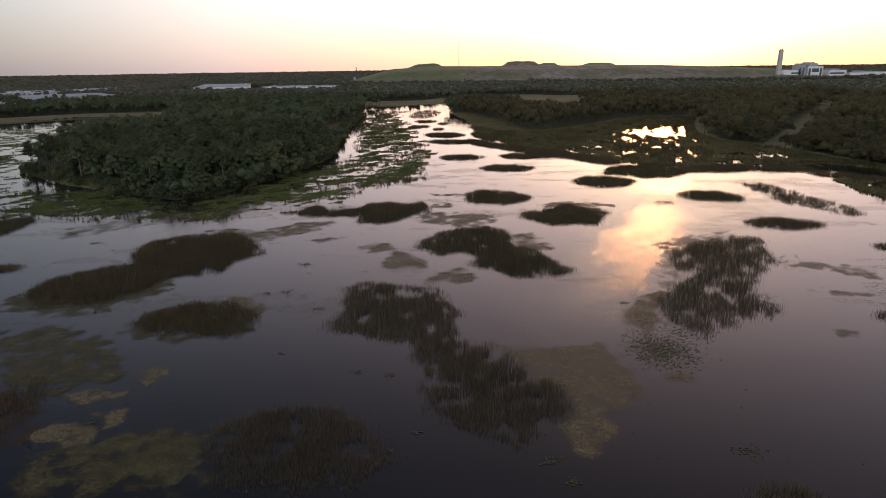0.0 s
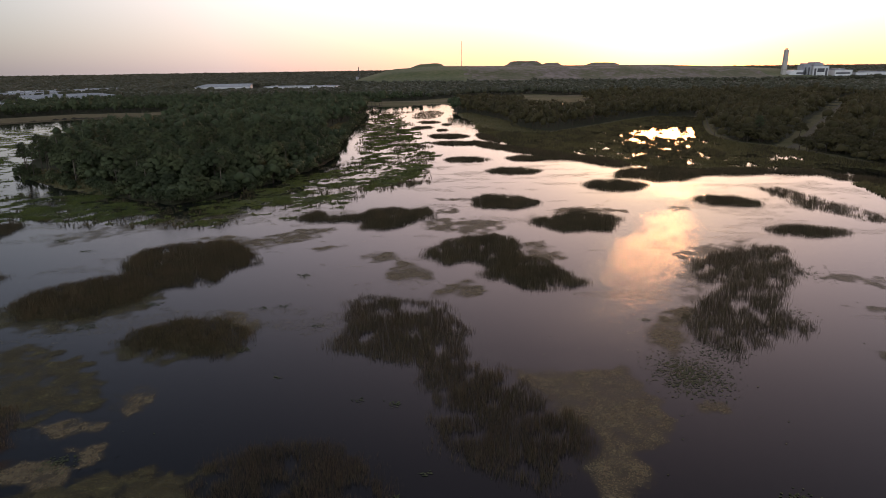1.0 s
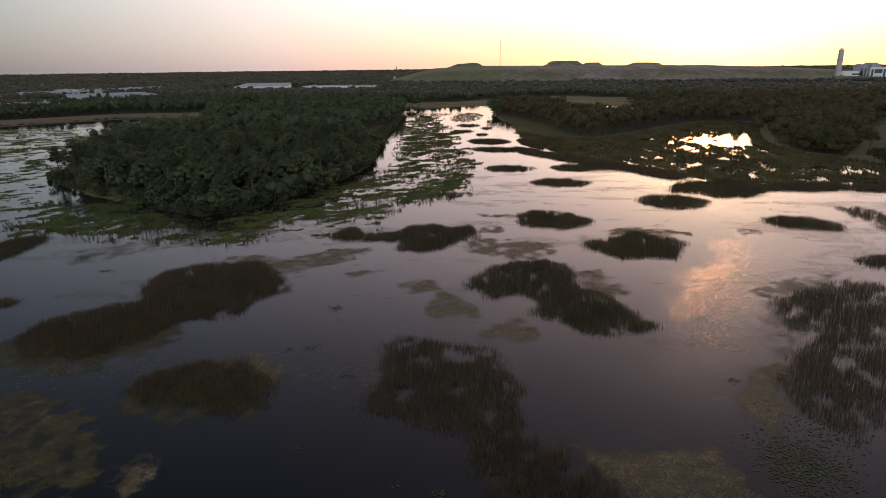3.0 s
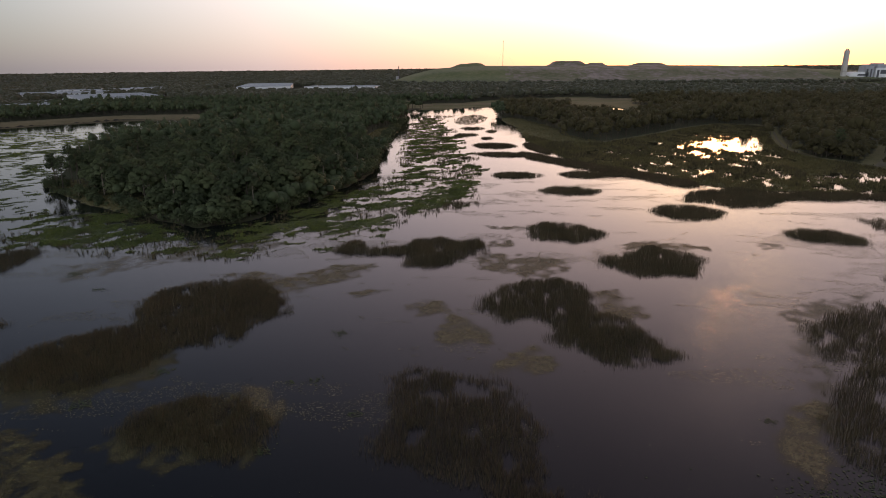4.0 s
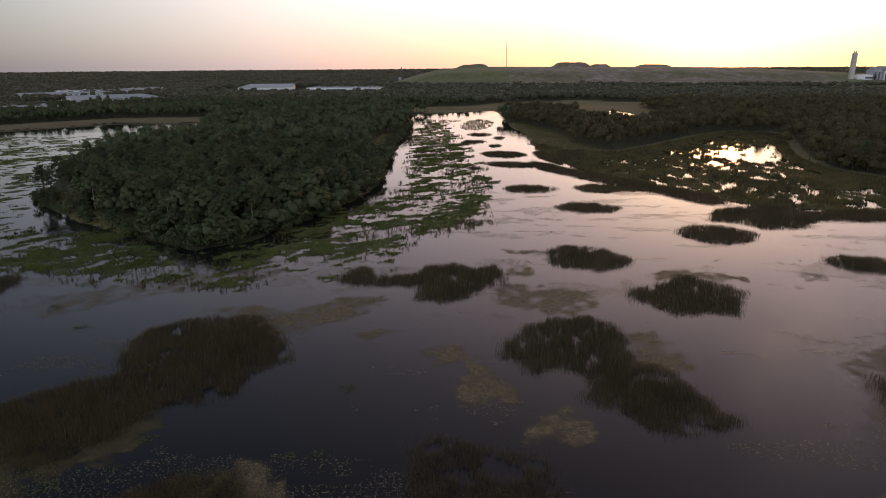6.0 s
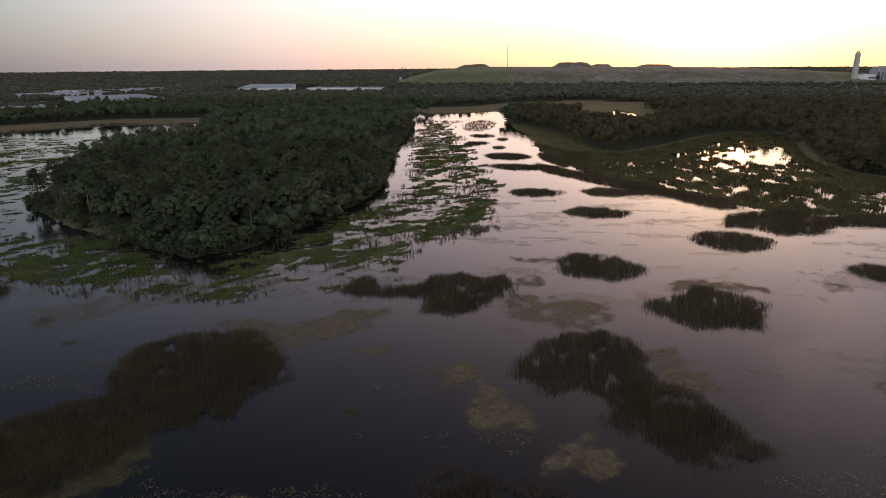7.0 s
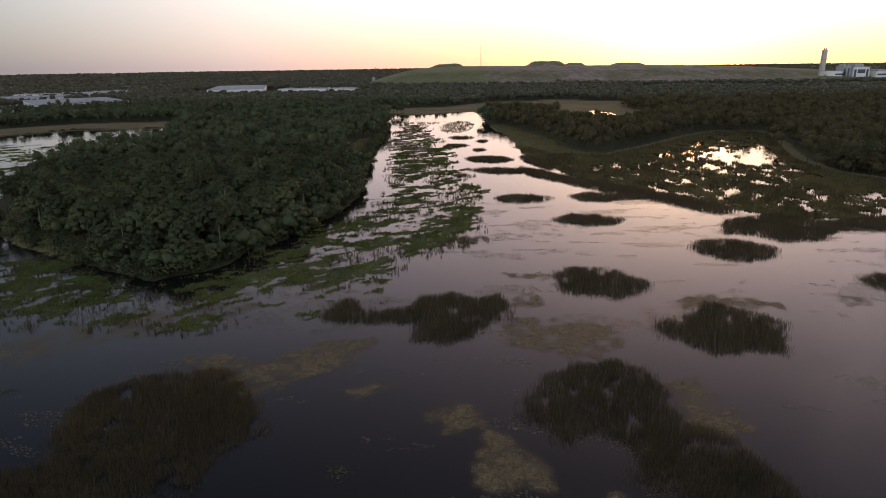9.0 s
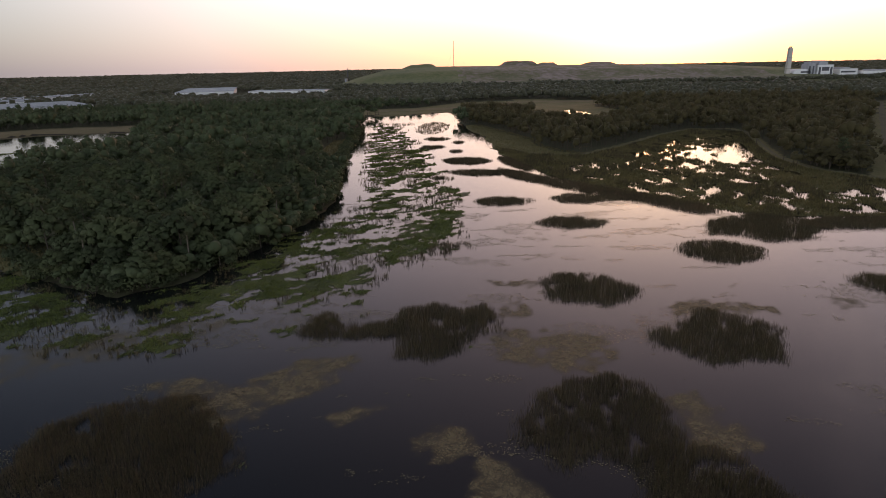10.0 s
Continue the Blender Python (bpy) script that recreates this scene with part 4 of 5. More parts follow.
reed_clump([[(0.8, 124.4), (3.1, 129.2), (7.8, 134.2), (15.3, 135.7), (18.7, 133.5), (19.5, 125.4), (19.4, 120.6), (24.6, 116.9), (25.6, 113.3), (26.5, 109.9), (28.5, 106.0), (25.8, 103.8), (21.5, 102.9), (18.1, 103.0), (16.1, 106.1), (11.4, 110.0), (12.1, 115.3), (9.2, 118.7), (4.6, 116.0), (3.5, 119.7), (1.4, 121.6)]], label="stepped double clump of dark green reeds in the lake")
reed_clump([[(-30.8, 152.2), (-30.7, 157.8), (-28.2, 160.2), (-24.4, 156.8), (-21.8, 153.6), (-15.9, 156.0), (-14.2, 160.7), (-8.9, 162.9), (-3.5, 159.9), (-0.3, 161.7), (2.0, 156.6), (1.7, 151.4), (-1.8, 150.3), (-5.7, 144.7), (-10.2, 142.1), (-14.4, 142.7), (-15.4, 149.8), (-21.3, 150.0), (-26.4, 150.4)]], 1.6, 60, 0.042, "broad dark reed clump with a low arm towards the meadows")
reed_clump([[(12.4, 172.7), (14.8, 177.4), (19.7, 178.2), (25.2, 175.8), (29.7, 168.8), (28.1, 164.9), (21.5, 161.5), (17.0, 162.8), (12.9, 164.4)]], 1.6, 60, 0.042, ragged=2.2)
reed_clump([[(24.8, 148.2), (32.2, 152.3), (37.0, 157.7), (40.5, 156.7), (43.2, 153.7), (45.9, 149.0), (44.1, 145.4), (40.9, 138.8), (36.4, 139.7), (30.1, 138.4), (29.0, 141.3), (25.9, 143.9)]], 1.6, 60, 0.042)
reed_clump([[(49.6, 115.6), (55.2, 120.7), (67.0, 126.9), (70.9, 123.8), (65.4, 108.5), (60.4, 103.6), (56.7, 98.0), (53.5, 90.3), (55.4, 88.3), (53.2, 84.6), (48.3, 83.9), (43.0, 79.9), (40.7, 77.9), (39.8, 81.6), (38.4, 83.3), (38.6, 88.8), (42.1, 95.0), (45.7, 98.4), (49.0, 103.4), (47.1, 107.7)]], 1.4, 46, 0.04, dry_share=0.25, gaps=0.34, label="loose clump of dark reeds with open water between")
reed_clump([[(71.4, 170.5), (76.5, 173.6), (83.0, 171.8), (86.5, 165.5), (84.6, 161.2), (77.6, 162.3), (72.0, 165.6)]], 1.6, 50, 0.045, ragged=2.2)
reed_clump([[(75.0, 138.2), (79.1, 141.6), (85.2, 140.6), (91.1, 136.0), (89.7, 133.4), (81.7, 131.3), (76.6, 134.8)]], 1.5, 55, 0.042, ragged=2.2)
reed_clump([[(95.4, 184.9), (101.2, 184.4), (103.9, 172.1), (104.9, 162.8), (107.2, 152.0), (105.5, 143.9), (101.7, 145.4), (98.1, 153.6), (94.7, 157.9), (95.6, 174.7)]], 1.4, 26, 0.05, "long sparse strip of reeds in shallow water", 0.25, 0.42)
reed_clump([[(46.7, 193.3), (51.2, 198.2), (59.7, 197.7), (65.4, 191.4), (62.2, 185.5), (55.5, 182.7), (49.6, 184.6), (46.6, 188.4)]], 1.7, 36, 0.06, ragged=2.2)
reed_clump([[(61.7, 212.5), (67.1, 218.7), (81.6, 224.1), (91.7, 214.6), (90.9, 208.0), (78.8, 198.2), (70.4, 197.3), (66.5, 203.4), (60.3, 205.2)], ellipse(100.0, 212.0, 13.0, 5.5, 2)], 1.7, 30, 0.065)
reed_clump([[(19.0, 219.9), (23.7, 224.9), (31.6, 224.3), (37.6, 219.3), (34.3, 214.6), (26.6, 214.0), (20.1, 216.5)]], 1.6, 34, 0.065, ragged=2.2)
reed_clump([[(3.8, 248.4), (9.6, 253.3), (16.1, 251.9), (21.6, 247.4), (18.8, 243.1), (10.7, 242.1), (5.4, 244.5)]], 1.6, 30, 0.07, ragged=2.2)
reed_clump([[(28.8, 250.3), (34.3, 255.6), (49.8, 250.7), (48.6, 245.9), (37.3, 242.6), (30.5, 244.2)]], 1.6, 30, 0.07, ragged=2.2)
reed_clump([[(-10.4, 197.2), (-7.7, 201.3), (-0.5, 202.0), (-0.6, 198.2), (-4.9, 196.1), (-6.9, 193.6), (-9.6, 193.5)]], 1.4, 24, 0.06, gaps=0.4)
reed_clump([ellipse(8.7, 300.4, 10.5, 5.5, -12), ellipse(19.5, 298.0, 7.5, 4.0, -8)], 1.7, 20, 0.1)
reed_clump([ellipse(6.0, 331.5, 10.5, 8.0, -21)], 1.7, 20, 0.1)
reed_clump([ellipse(-8.5, 382.3, 6.5, 2.6, -25)], 1.7, 16, 0.12)
reed_clump([ellipse(-9.0, 484.0, 11.5, 40.0, -4), ellipse(-34.0, 512.0, 12.0, 6.0)], 1.5, 3.0, 0.16, "sparse reeds at the far end of the lake", 0.2, 0.47)
for lobe in ((-11.5, 377.0, 4.6, 3.0), (2.2, 363.0, 2.6, 3.0), (5.0, 399.0, 2.6, 4.0), (-6.5, 417.0, 7.0, 4.0), (-7.0, 290.5, 2.4, 2.4)):
    reed_clump([ellipse(*lobe)], 1.7, 16, 0.12)
reed_clump([ellipse(-76.8, 110.6, 3.4, 1.6)], ragged=1.6)
reed_clump([ellipse(-99.2, 139.7, 4.6, 11.8)], 1.5, 50, 0.042)
reed_clump([[(-16.8, 57.7), (-14.4, 60.3), (-10.4, 61.1), (-5.4, 60.6), (-2.7, 57.9), (-0.6, 53.9), (0.7, 51.2), (-1.6, 48.8), (-6.4, 48.0), (-12.0, 48.2), (-14.3, 50.1), (-16.8, 53.5)]], 1.1, 80, 0.03, "low sunken bed of brownish reeds in dark water", 0.45, 0.34)
reed_clump([ellipse(34.7, 45.9, 2.7, 1.6)], 1.3, ragged=1.6)
reed_clump([ellipse(95.0, 117.1, 4.1, 1.6, -12)], ragged=1.6)
reed_clump([ellipse(71.8, 83.3, 4.1, 1.6, -8)], ragged=1.6)
reed_clump([ellipse(-42.3, 61.1, 3.7, 7.0, 8)], 0.9, 50, 0.036, "reddish brown reed bed in shallow dark water", 0.8, 0.38)
# reed belt along the marsh shore
reed_clump([[(17.4, 309.8), (28.3, 294.5), (45.1, 270.2), (59.6, 253.1), (70.9, 235.6), (72.1, 226.5), (65.7, 226.3), (55.8, 240.5), (44.9, 252.9), (33.0, 270.0), (19.0, 290.9)]], 1.8, 20, 0.085, "long belt of brownish reeds along the marsh shore", 0.4)
for line in (ellipse(26, 322, 20, 3.4, -78), ellipse(118, 211, 14, 4.5, -14), ellipse(136, 192, 14, 4, -50)):
    reed_clump([line], 1.8, 22, 0.085, "long belt of brownish reeds along the marsh shore", 0.4)

# ---- marsh plants ----
grng = np.random.default_rng(31)


def tuft_field(name, x, y, z, height, width, per, label, mat_=None, lean=0.7):
    n = len(x)
    bx = np.repeat(x, per) + grng.normal(0, 0.16, n * per)
    by = np.repeat(y, per) + grng.normal(0, 0.16, n * per)
    hh = np.repeat(height, per) * grng.uniform(0.6, 1.2, n * per)
    v, f = tris(blades(bx, by, np.repeat(z, per) - 0.12, hh + 0.12, np.repeat(width, per), lean, grng))
    return tagged(part_np(name, np_mesh(name, v, f, [mat_ or TUFT])), label, "marsh plants", kind="stuff")


def scatter(poly, density):
    p = np.array(poly)
    lo, up = p.min(0), p.max(0)
    n = int((up - lo).prod() * density)
    x, y = grng.uniform(lo[0], up[0], n), grng.uniform(lo[1], up[1], n)
    k = poly_dist(poly, x, y) > -4
    return x[k], y[k]


def green_field(poly, density, name, label):
    x, y = scatter(poly, density)
    keep = (green_value(x, y) > -0.012 - 0.03 * grng.random(len(x)) + 0.02) & (land_dist(x, y) < 2)
    x, y = x[keep], y[keep]
    z = np.maximum(ground_height(x, y), 0)
    far = np.hypot(x, y - 40)
    tuft_field(name, x, y, z, 0.12 + 0.7 * fbm(x / 5 + 9, y / 5, 3) ** 2, 0.06 + 0.0007 * far, 3, label, None, 0.9)


def water_sheet(name, polys, cell, value, mat_, label, category, z=0.012, group=""):
    """A thin carpet of plants on the water; value(x, y) says how closely they cover it."""
    p = np.concatenate([np.array(q) for q in polys])
    lo, up = p.min(0) - 3, p.max(0) + 3
    ax, ay = np.arange(lo[0], up[0] + cell, cell), np.arange(lo[1], up[1] + cell, cell)
    X, Y = np.meshgrid(ax, ay)
    X, Y = X + grng.uniform(-0.3, 0.3, X.shape) * cell, Y + grng.uniform(-0.3, 0.3, X.shape) * cell
    cover = np.clip(value(X, Y), 0, 1)
    i = np.arange(X.size).reshape(X.shape)
    f = np.stack([i[:-1, :-1], i[:-1, 1:], i[1:, 1:], i[1:, :-1]], -1).reshape(-1, 4)
    f = f[cover.ravel()[f].max(1) > 0.05]
    used, f = np.unique(f, return_inverse=True)
    f = f.reshape(-1, 4)
    Z = z + 0.03 * cover.ravel()[used] * fbm(X.ravel()[used] / 0.7, Y.ravel()[used] / 0.7, 2)
    me = np_mesh(name, np.stack([X.ravel()[used], Y.ravel()[used], Z], -1), f, [mat_], None, False)
    at = me.attributes.new("cover", "FLOAT", "POINT")
    at.data.foreach_set("value", cover.ravel()[used].astype(np.float32))
    return tagged(part_np(name, me), label, category, group, kind="stuff")


def green_cover(x, y):
    return smooth(-0.035, 0.045, green_value(x, y)) * (land_dist(x, y) < 2.5)


water_sheet("green_carpet", [GREEN], 0.75, green_cover, GREEN_SHEET, "low carpet of green and yellowish plants on shallow water", "water plants")
water_sheet("green_carpet", [GREEN_WEST], 1.2, green_cover, GREEN_SHEET, "low carpet of green plants in the western bay", "water plants")
green_field(GREEN, 8.0, "floating_meadow", "patchy bright green water plants floating along the wooded shore")
green_field(GREEN_WEST, 2.0, "floating_meadow", "patchy green water plants in the shallow western bay")
# single upright tufts at the fringe of the meadows
x, y = scatter(GREEN, 0.8)
g = green_value(x, y)
k = (g > -0.17) & (g < 0.0) & (land_dist(x, y) < -1) & (fbm(x / 8, y / 8 + 30, 3) > 0.47)
tuft_field("sedge_tufts", x[k], y[k], 0 * x[k], grng.uniform(0.5, 1.2, k.sum()), np.full(k.sum(), 0.09), 7, "scattered dark sedge tufts standing in shallow water", REED, 0.45)
# marsh grass
x, y = scatter(MARSH, 3.0)
h = ground_height(x, y)
k = (h > -0.04) & (poly_dist(MARSH, x, y) > -2)
tuft_field("marsh_grass", x[k], y[k], np.maximum(h[k], 0), 0.35 + 0.7 * fbm(x[k] / 8, y[k] / 8, 3), np.full(k.sum(), 0.26), 3, "rough green and brown marsh grass with pools", MARSH_LEAF, 0.6)
# darker tussocks among the grass
x, y = scatter(MARSH, 0.9)
h = ground_height(x, y)
k = (h > -0.1 * grng.random(len(h))) & (poly_dist(MARSH, x, y) > -1) & (fbm(x / 7 + 20, y / 9, 4) > 0.52)
tuft_field("marsh_tussocks", x[k], y[k], np.maximum(h[k], 0), grng.uniform(0.9, 1.9, k.sum()), np.full(k.sum(), 0.17), 5, "dark reedy tussocks among the marsh pools", REED, 0.5)
# grass of banks and clearings
for poly, blade in ((CLEARING, MARSH_LEAF), (FRONT_GRASS, MARSH_LEAF), (HEADLAND_GRASS, MARSH_LEAF)):
    x, y = scatter(poly, 1.5)
    k = land_dist(x, y) > 0.5
    tuft_field("bank_grass", x[k], y[k], ground_height(x[k], y[k]), grng.uniform(0.3, 0.7, k.sum()), np.full(k.sum(), 0.2), 3, "rough grass on the open bank", blade)


# ---- floating mats ----
def floating_mat(name, x, y, size, mat_, label, category, z=0.02, kind="stuff", group="", k=3):
    n = len(x)
    a = grng.uniform(0, math.tau, n)[:, None] + np.arange(k) * math.tau / k
    r = (size * grng.uniform(0.5, 1.5, n))[:, None] * grng.uniform(0.6, 1.4, (n, k))
    zz = z + grng.uniform(0, 0.03, n)[:, None] + grng.uniform(-0.006, 0.02, (n, k))
    v = np.stack([x[:, None] + np.cos(a) * r, y[:, None] + np.sin(a) * r, zz], -1).reshape(-1, 3)
    return tagged(part_np(name, np_mesh(name, v, np.arange(n * k).reshape(-1, k), [mat_])), label, category, group, kind)


SHEETS = itertools.count()


def mat_patch(outline, mat_=None, label="yellowish mat of floating leaves on dark water", full=0.85, rim=1.3, flecks=44.0, ragged=3.2, patchy=1.0):
    """A mat of floating leaves inside an outline: a shredded carpet with loose leaves on top."""
    def value(x, y):
        d = poly_dist(outline, x, y) + (fbm(x / 1.9 + 70, y / 1.9, 4) - 0.5) * ragged
        return full * smooth(-rim, rim, d) * (1 + patchy * (np.clip(2.3 * fbm(x / 1.7 + 9, y / 1.7, 4) - 0.2, 0, 1.25) - 1))
    p = np.array(outline)
    lo, up = p.min(0) - 1, p.max(0) + 1
    size = 0.45 if p[:, 1].mean() < 110 else 0.65
    ob = water_sheet("floating_leaf_mat", [outline], size, value, mat_ or LEAF_SHEET, label, "floating leaves", 0.012 + 0.002 * (next(SHEETS) % 9), "floating leaf mats")
    n = int((up - lo).prod() * flecks)
    x, y = grng.uniform(lo[0], up[0], n), grng.uniform(lo[1], up[1], n)
    k = value(x, y) * grng.uniform(0.4, 1.0, n) > 0.42
    if flecks and k.any():
        floating_mat("loose_leaves", x[k], y[k], np.full(k.sum(), 0.03), PAD if mat_ is None else SUNKEN, "loose small leaves on a floating mat", "floating leaves", 0.05, k=4)
    return ob


mat_patch([(12.0, 76.4), (18.5, 75.1), (26.2, 76.6), (27.9, 71.0), (28.9, 64.1), (26.1, 61.2), (23.1, 59.1), (22.5, 53.7), (19.4, 51.2), (17.4, 53.8), (17.1, 56.6), (19.3, 60.8), (18.4, 64.4), (15.4, 68.4), (13.2, 72.8)], None, "broad brownish mat of floating leaves beside the reeds", 0.72, 1.5, 80.0, 3.2, 0.4)
for line in (
    [(-49.7, 136.3), (-43.9, 138.5), (-36.1, 136.8), (-28.8, 143.3), (-20.6, 144.7), (-19.3, 142.2), (-24.2, 134.5), (-30.4, 129.0), (-34.5, 124.2), (-38.5, 128.7)],
    [(-21.7, 127.5), (-20.1, 129.8), (-15.3, 130.5), (-15.5, 128.3), (-18.0, 126.4), (-20.5, 125.4)],
    [(-11.6, 122.3), (-9.5, 124.8), (-5.7, 124.4), (-3.6, 122.0), (-5.0, 119.3), (-9.2, 118.3), (-11.0, 119.7)],
    [(-6.1, 115.7), (-3.7, 118.5), (-0.4, 116.5), (1.3, 113.2), (3.4, 110.3), (2.5, 107.9), (-1.1, 107.3), (-2.9, 106.3), (-6.1, 109.4)],
    [(4.3, 105.9), (8.6, 107.8), (11.4, 105.5), (11.7, 101.7), (7.8, 99.2), (3.0, 99.9)],
    [(20.5, 130.3), (25.0, 131.3), (26.4, 126.8), (27.8, 121.4), (26.8, 118.3), (23.6, 117.6), (20.4, 119.8), (19.6, 125.0)],
    [(-29.4, 94.9), (-25.5, 95.7), (-22.4, 91.6), (-21.7, 86.7), (-25.6, 88.6)],
    [(31.5, 84.9), (36.0, 92.0), (42.3, 96.5), (38.0, 84.7), (32.9, 79.1), (31.2, 81.0)],
):
    mat_patch(line, full=0.78, rim=1.4, flecks=60.0, patchy=0.8)
for line in (
    [(-31.3, 68.8), (-31.0, 72.4), (-28.8, 71.6), (-27.9, 68.7), (-29.0, 66.0)],
    [(-37.2, 64.3), (-34.7, 66.2), (-30.4, 64.8), (-30.0, 62.7), (-34.1, 62.8)],
    [(-36.3, 57.1), (-34.6, 58.6), (-30.2, 58.0), (-28.8, 55.1), (-30.8, 54.2), (-34.2, 55.2)],
    [(-31.4, 60.2), (-28.9, 60.7), (-27.6, 58.7), (-29.1, 57.7)],
):
    mat_patch(line, label="bright olive patch of floating leaves on black water", full=1.0, rim=0.9, ragged=2.4)
for line in (
    [(-0.3, 150.2), (5.2, 152.9), (18.0, 148.5), (19.1, 142.0), (12.9, 136.9), (8.0, 137.6), (-0.8, 141.2)],
    [(1.8, 161.0), (6.4, 164.1), (8.6, 159.8), (5.5, 155.5), (2.1, 156.7)],
    [(30.0, 159.1), (39.3, 163.8), (50.3, 158.5), (49.0, 155.8), (42.1, 155.5), (32.3, 155.2)],
    [(61.1, 160.2), (66.6, 162.7), (65.5, 157.7), (60.7, 154.4), (59.8, 156.9)],
    [(0.4, 175.8), (12.2, 175.1), (11.6, 170.8), (4.7, 170.6)],
    [(31.0, 68.7), (34.4, 67.9), (34.5, 66.3), (31.3, 65.6)],
    [(58.5, 80.2), (62.1, 81.6), (62.0, 77.9), (58.4, 76.9)],
    [(63.4, 95.0), (70.1, 94.0), (72.9, 92.2), (67.8, 90.4), (64.3, 93.5)],
    [(47.0, 121.0), (57.0, 127.5), (67.9, 131.5), (66.0, 127.0), (56.0, 121.5), (49.0, 117.0)],
    [(66.2, 107.0), (71.6, 109.5), (78.1, 106.6), (80.6, 100.4), (78.7, 97.7), (73.3, 102.1)],
):
    mat_patch(line, WEED_SHEET if line[0][0] > 40 else None, "thin broken raft of drifting weed", 0.72, 1.2, 36.0 if line[0][0] < 40 else 10.0, 4.0)
for line in (
    [(-84.3, 140.1), (-76.6, 147.3), (-67.4, 152.8), (-52.0, 159.1), (-36.8, 159.6), (-47.2, 152.2), (-57.9, 144.4), (-65.6, 140.8), (-76.7, 130.5)],
    [(40.6, 84.0), (47.0, 104.0), (52.0, 116.0), (49.0, 121.0), (43.0, 104.0), (37.5, 90.0)],
):
    mat_patch(line, WEED_SHEET, "thin brownish weed film on the water", 0.6, 2.5, 5.0, 5.0)
for line in (
    [(-57.4, 82.5), (-49.6, 84.2), (-35.8, 74.9), (-31.0, 66.7), (-37.6, 65.6), (-44.7, 64.5)],
    [(-28.2, 55.5), (-20.7, 57.8), (-16.5, 57.3), (-15.8, 50.9), (-17.8, 47.0), (-32.5, 47.2), (-33.8, 53.8)],
    [(-66.0, 92.0), (-58.0, 106.0), (-44.0, 106.0), (-40.0, 97.0), (-48.0, 88.0), (-58.0, 88.0)],
    [(-40.0, 80.0), (-38.0, 90.0), (-30.0, 94.0), (-21.0, 88.0), (-22.0, 80.0), (-32.0, 78.0)],
):
    mat_patch(line, SUNKEN_SHEET, "brown sunken weed just under the dark water", 0.85, 2.2, 40.0, 7.0)
mat_patch([(-45.6, 65.7), (-40.1, 64.4), (-35.5, 57.6), (-36.1, 54.7), (-42.0, 52.0)], RUST_SHEET, "reddish brown weed bed under dark water", 0.8, 1.8, 6.0)


def lily_group(cx, cy, a, b, per=11.0, size=0.085, label="loose group of round dark lily leaves"):
    n = int(math.pi * a * b * per * 1.6) + 4
    x, y = cx + grng.normal(0, a * 0.5, n), cy + grng.normal(0, b * 0.5, n)
    return floating_mat("lily_leaves", x, y, np.full(n, size), LILY, label, "floating leaves", 0.03, group="lily leaf groups", k=7)


lily_group(33.5, 74.0, 4.2, 5.0, 13.0)
lily_group(38.5, 79.5, 3.5, 4.0, 2.5)
lily_group(67.5, 109.0, 3.2, 5.0, 2.0)
lily_group(55.5, 91.5, 2.5, 4.0, 2.0)
for cx, cy, a in ((-20.1, 111.0, 1.5), (-20.3, 96.3, 1.2), (-13.3, 89.1, 1.0), (-4.8, 68.8, 0.7), (-0.7, 68.1, 0.8), (3.1, 56.4, 0.6), (0.6, 53.2, 0.6), (15.6, 51.7, 1.0), (17.1, 48.5, 0.8), (34.4, 52.6, 1.3), (-68.6, 127.2, 1.4), (-78.5, 134.9, 1.6), (-41.4, 97.8, 1.6), (-23.4, 95.9, 0.9), (33.4, 89.9, 0.9), (-15.1, 74.3, 0.5), (-35.0, 105.6, 0.5), (-30.3, 118.2, 0.6), (-79.3, 136.1, 1.0), (-21.7, 81.6, 1.2), (-46.7, 89.5, 1.6), (-31.5, 58.2, 1.6)):
    lily_group(cx, cy, a, a * 0.8, 10.0, 0.08)
# single leaves adrift
n = 450
x, y = grng.uniform(-60, 75, n), grng.uniform(44, 150, n)
k = fbm(x / 9, y / 9 + 60, 3) > 0.52
floating_mat("drifting_leaves", x[k], y[k], np.full(k.sum(), 0.07), LILY, "single lily leaves adrift on the dark water", "floating leaves", 0.015, k=6)
# thin drifting weed in streaks over the open lake
n = 420000
x, y = grng.uniform(-110, 140, n), grng.uniform(84, 262, n)
k = (fbm(x / 16, y / 5, 4) * 0.75 + 0.25 * fbm(x / 3, y / 2, 2) > 0.612 - 0.035 * smooth(40, 85, x)) & (land_dist(x, y) < -3)
floating_mat("drifting_weed", x[k], y[k], 0.04 + 0.0004 * y[k], WEED, "thin streaks of drifting weed on the lake", "water weed", 0.012)

# ---- warehouses ----
BUILDINGS = "warehouses beyond the lake"


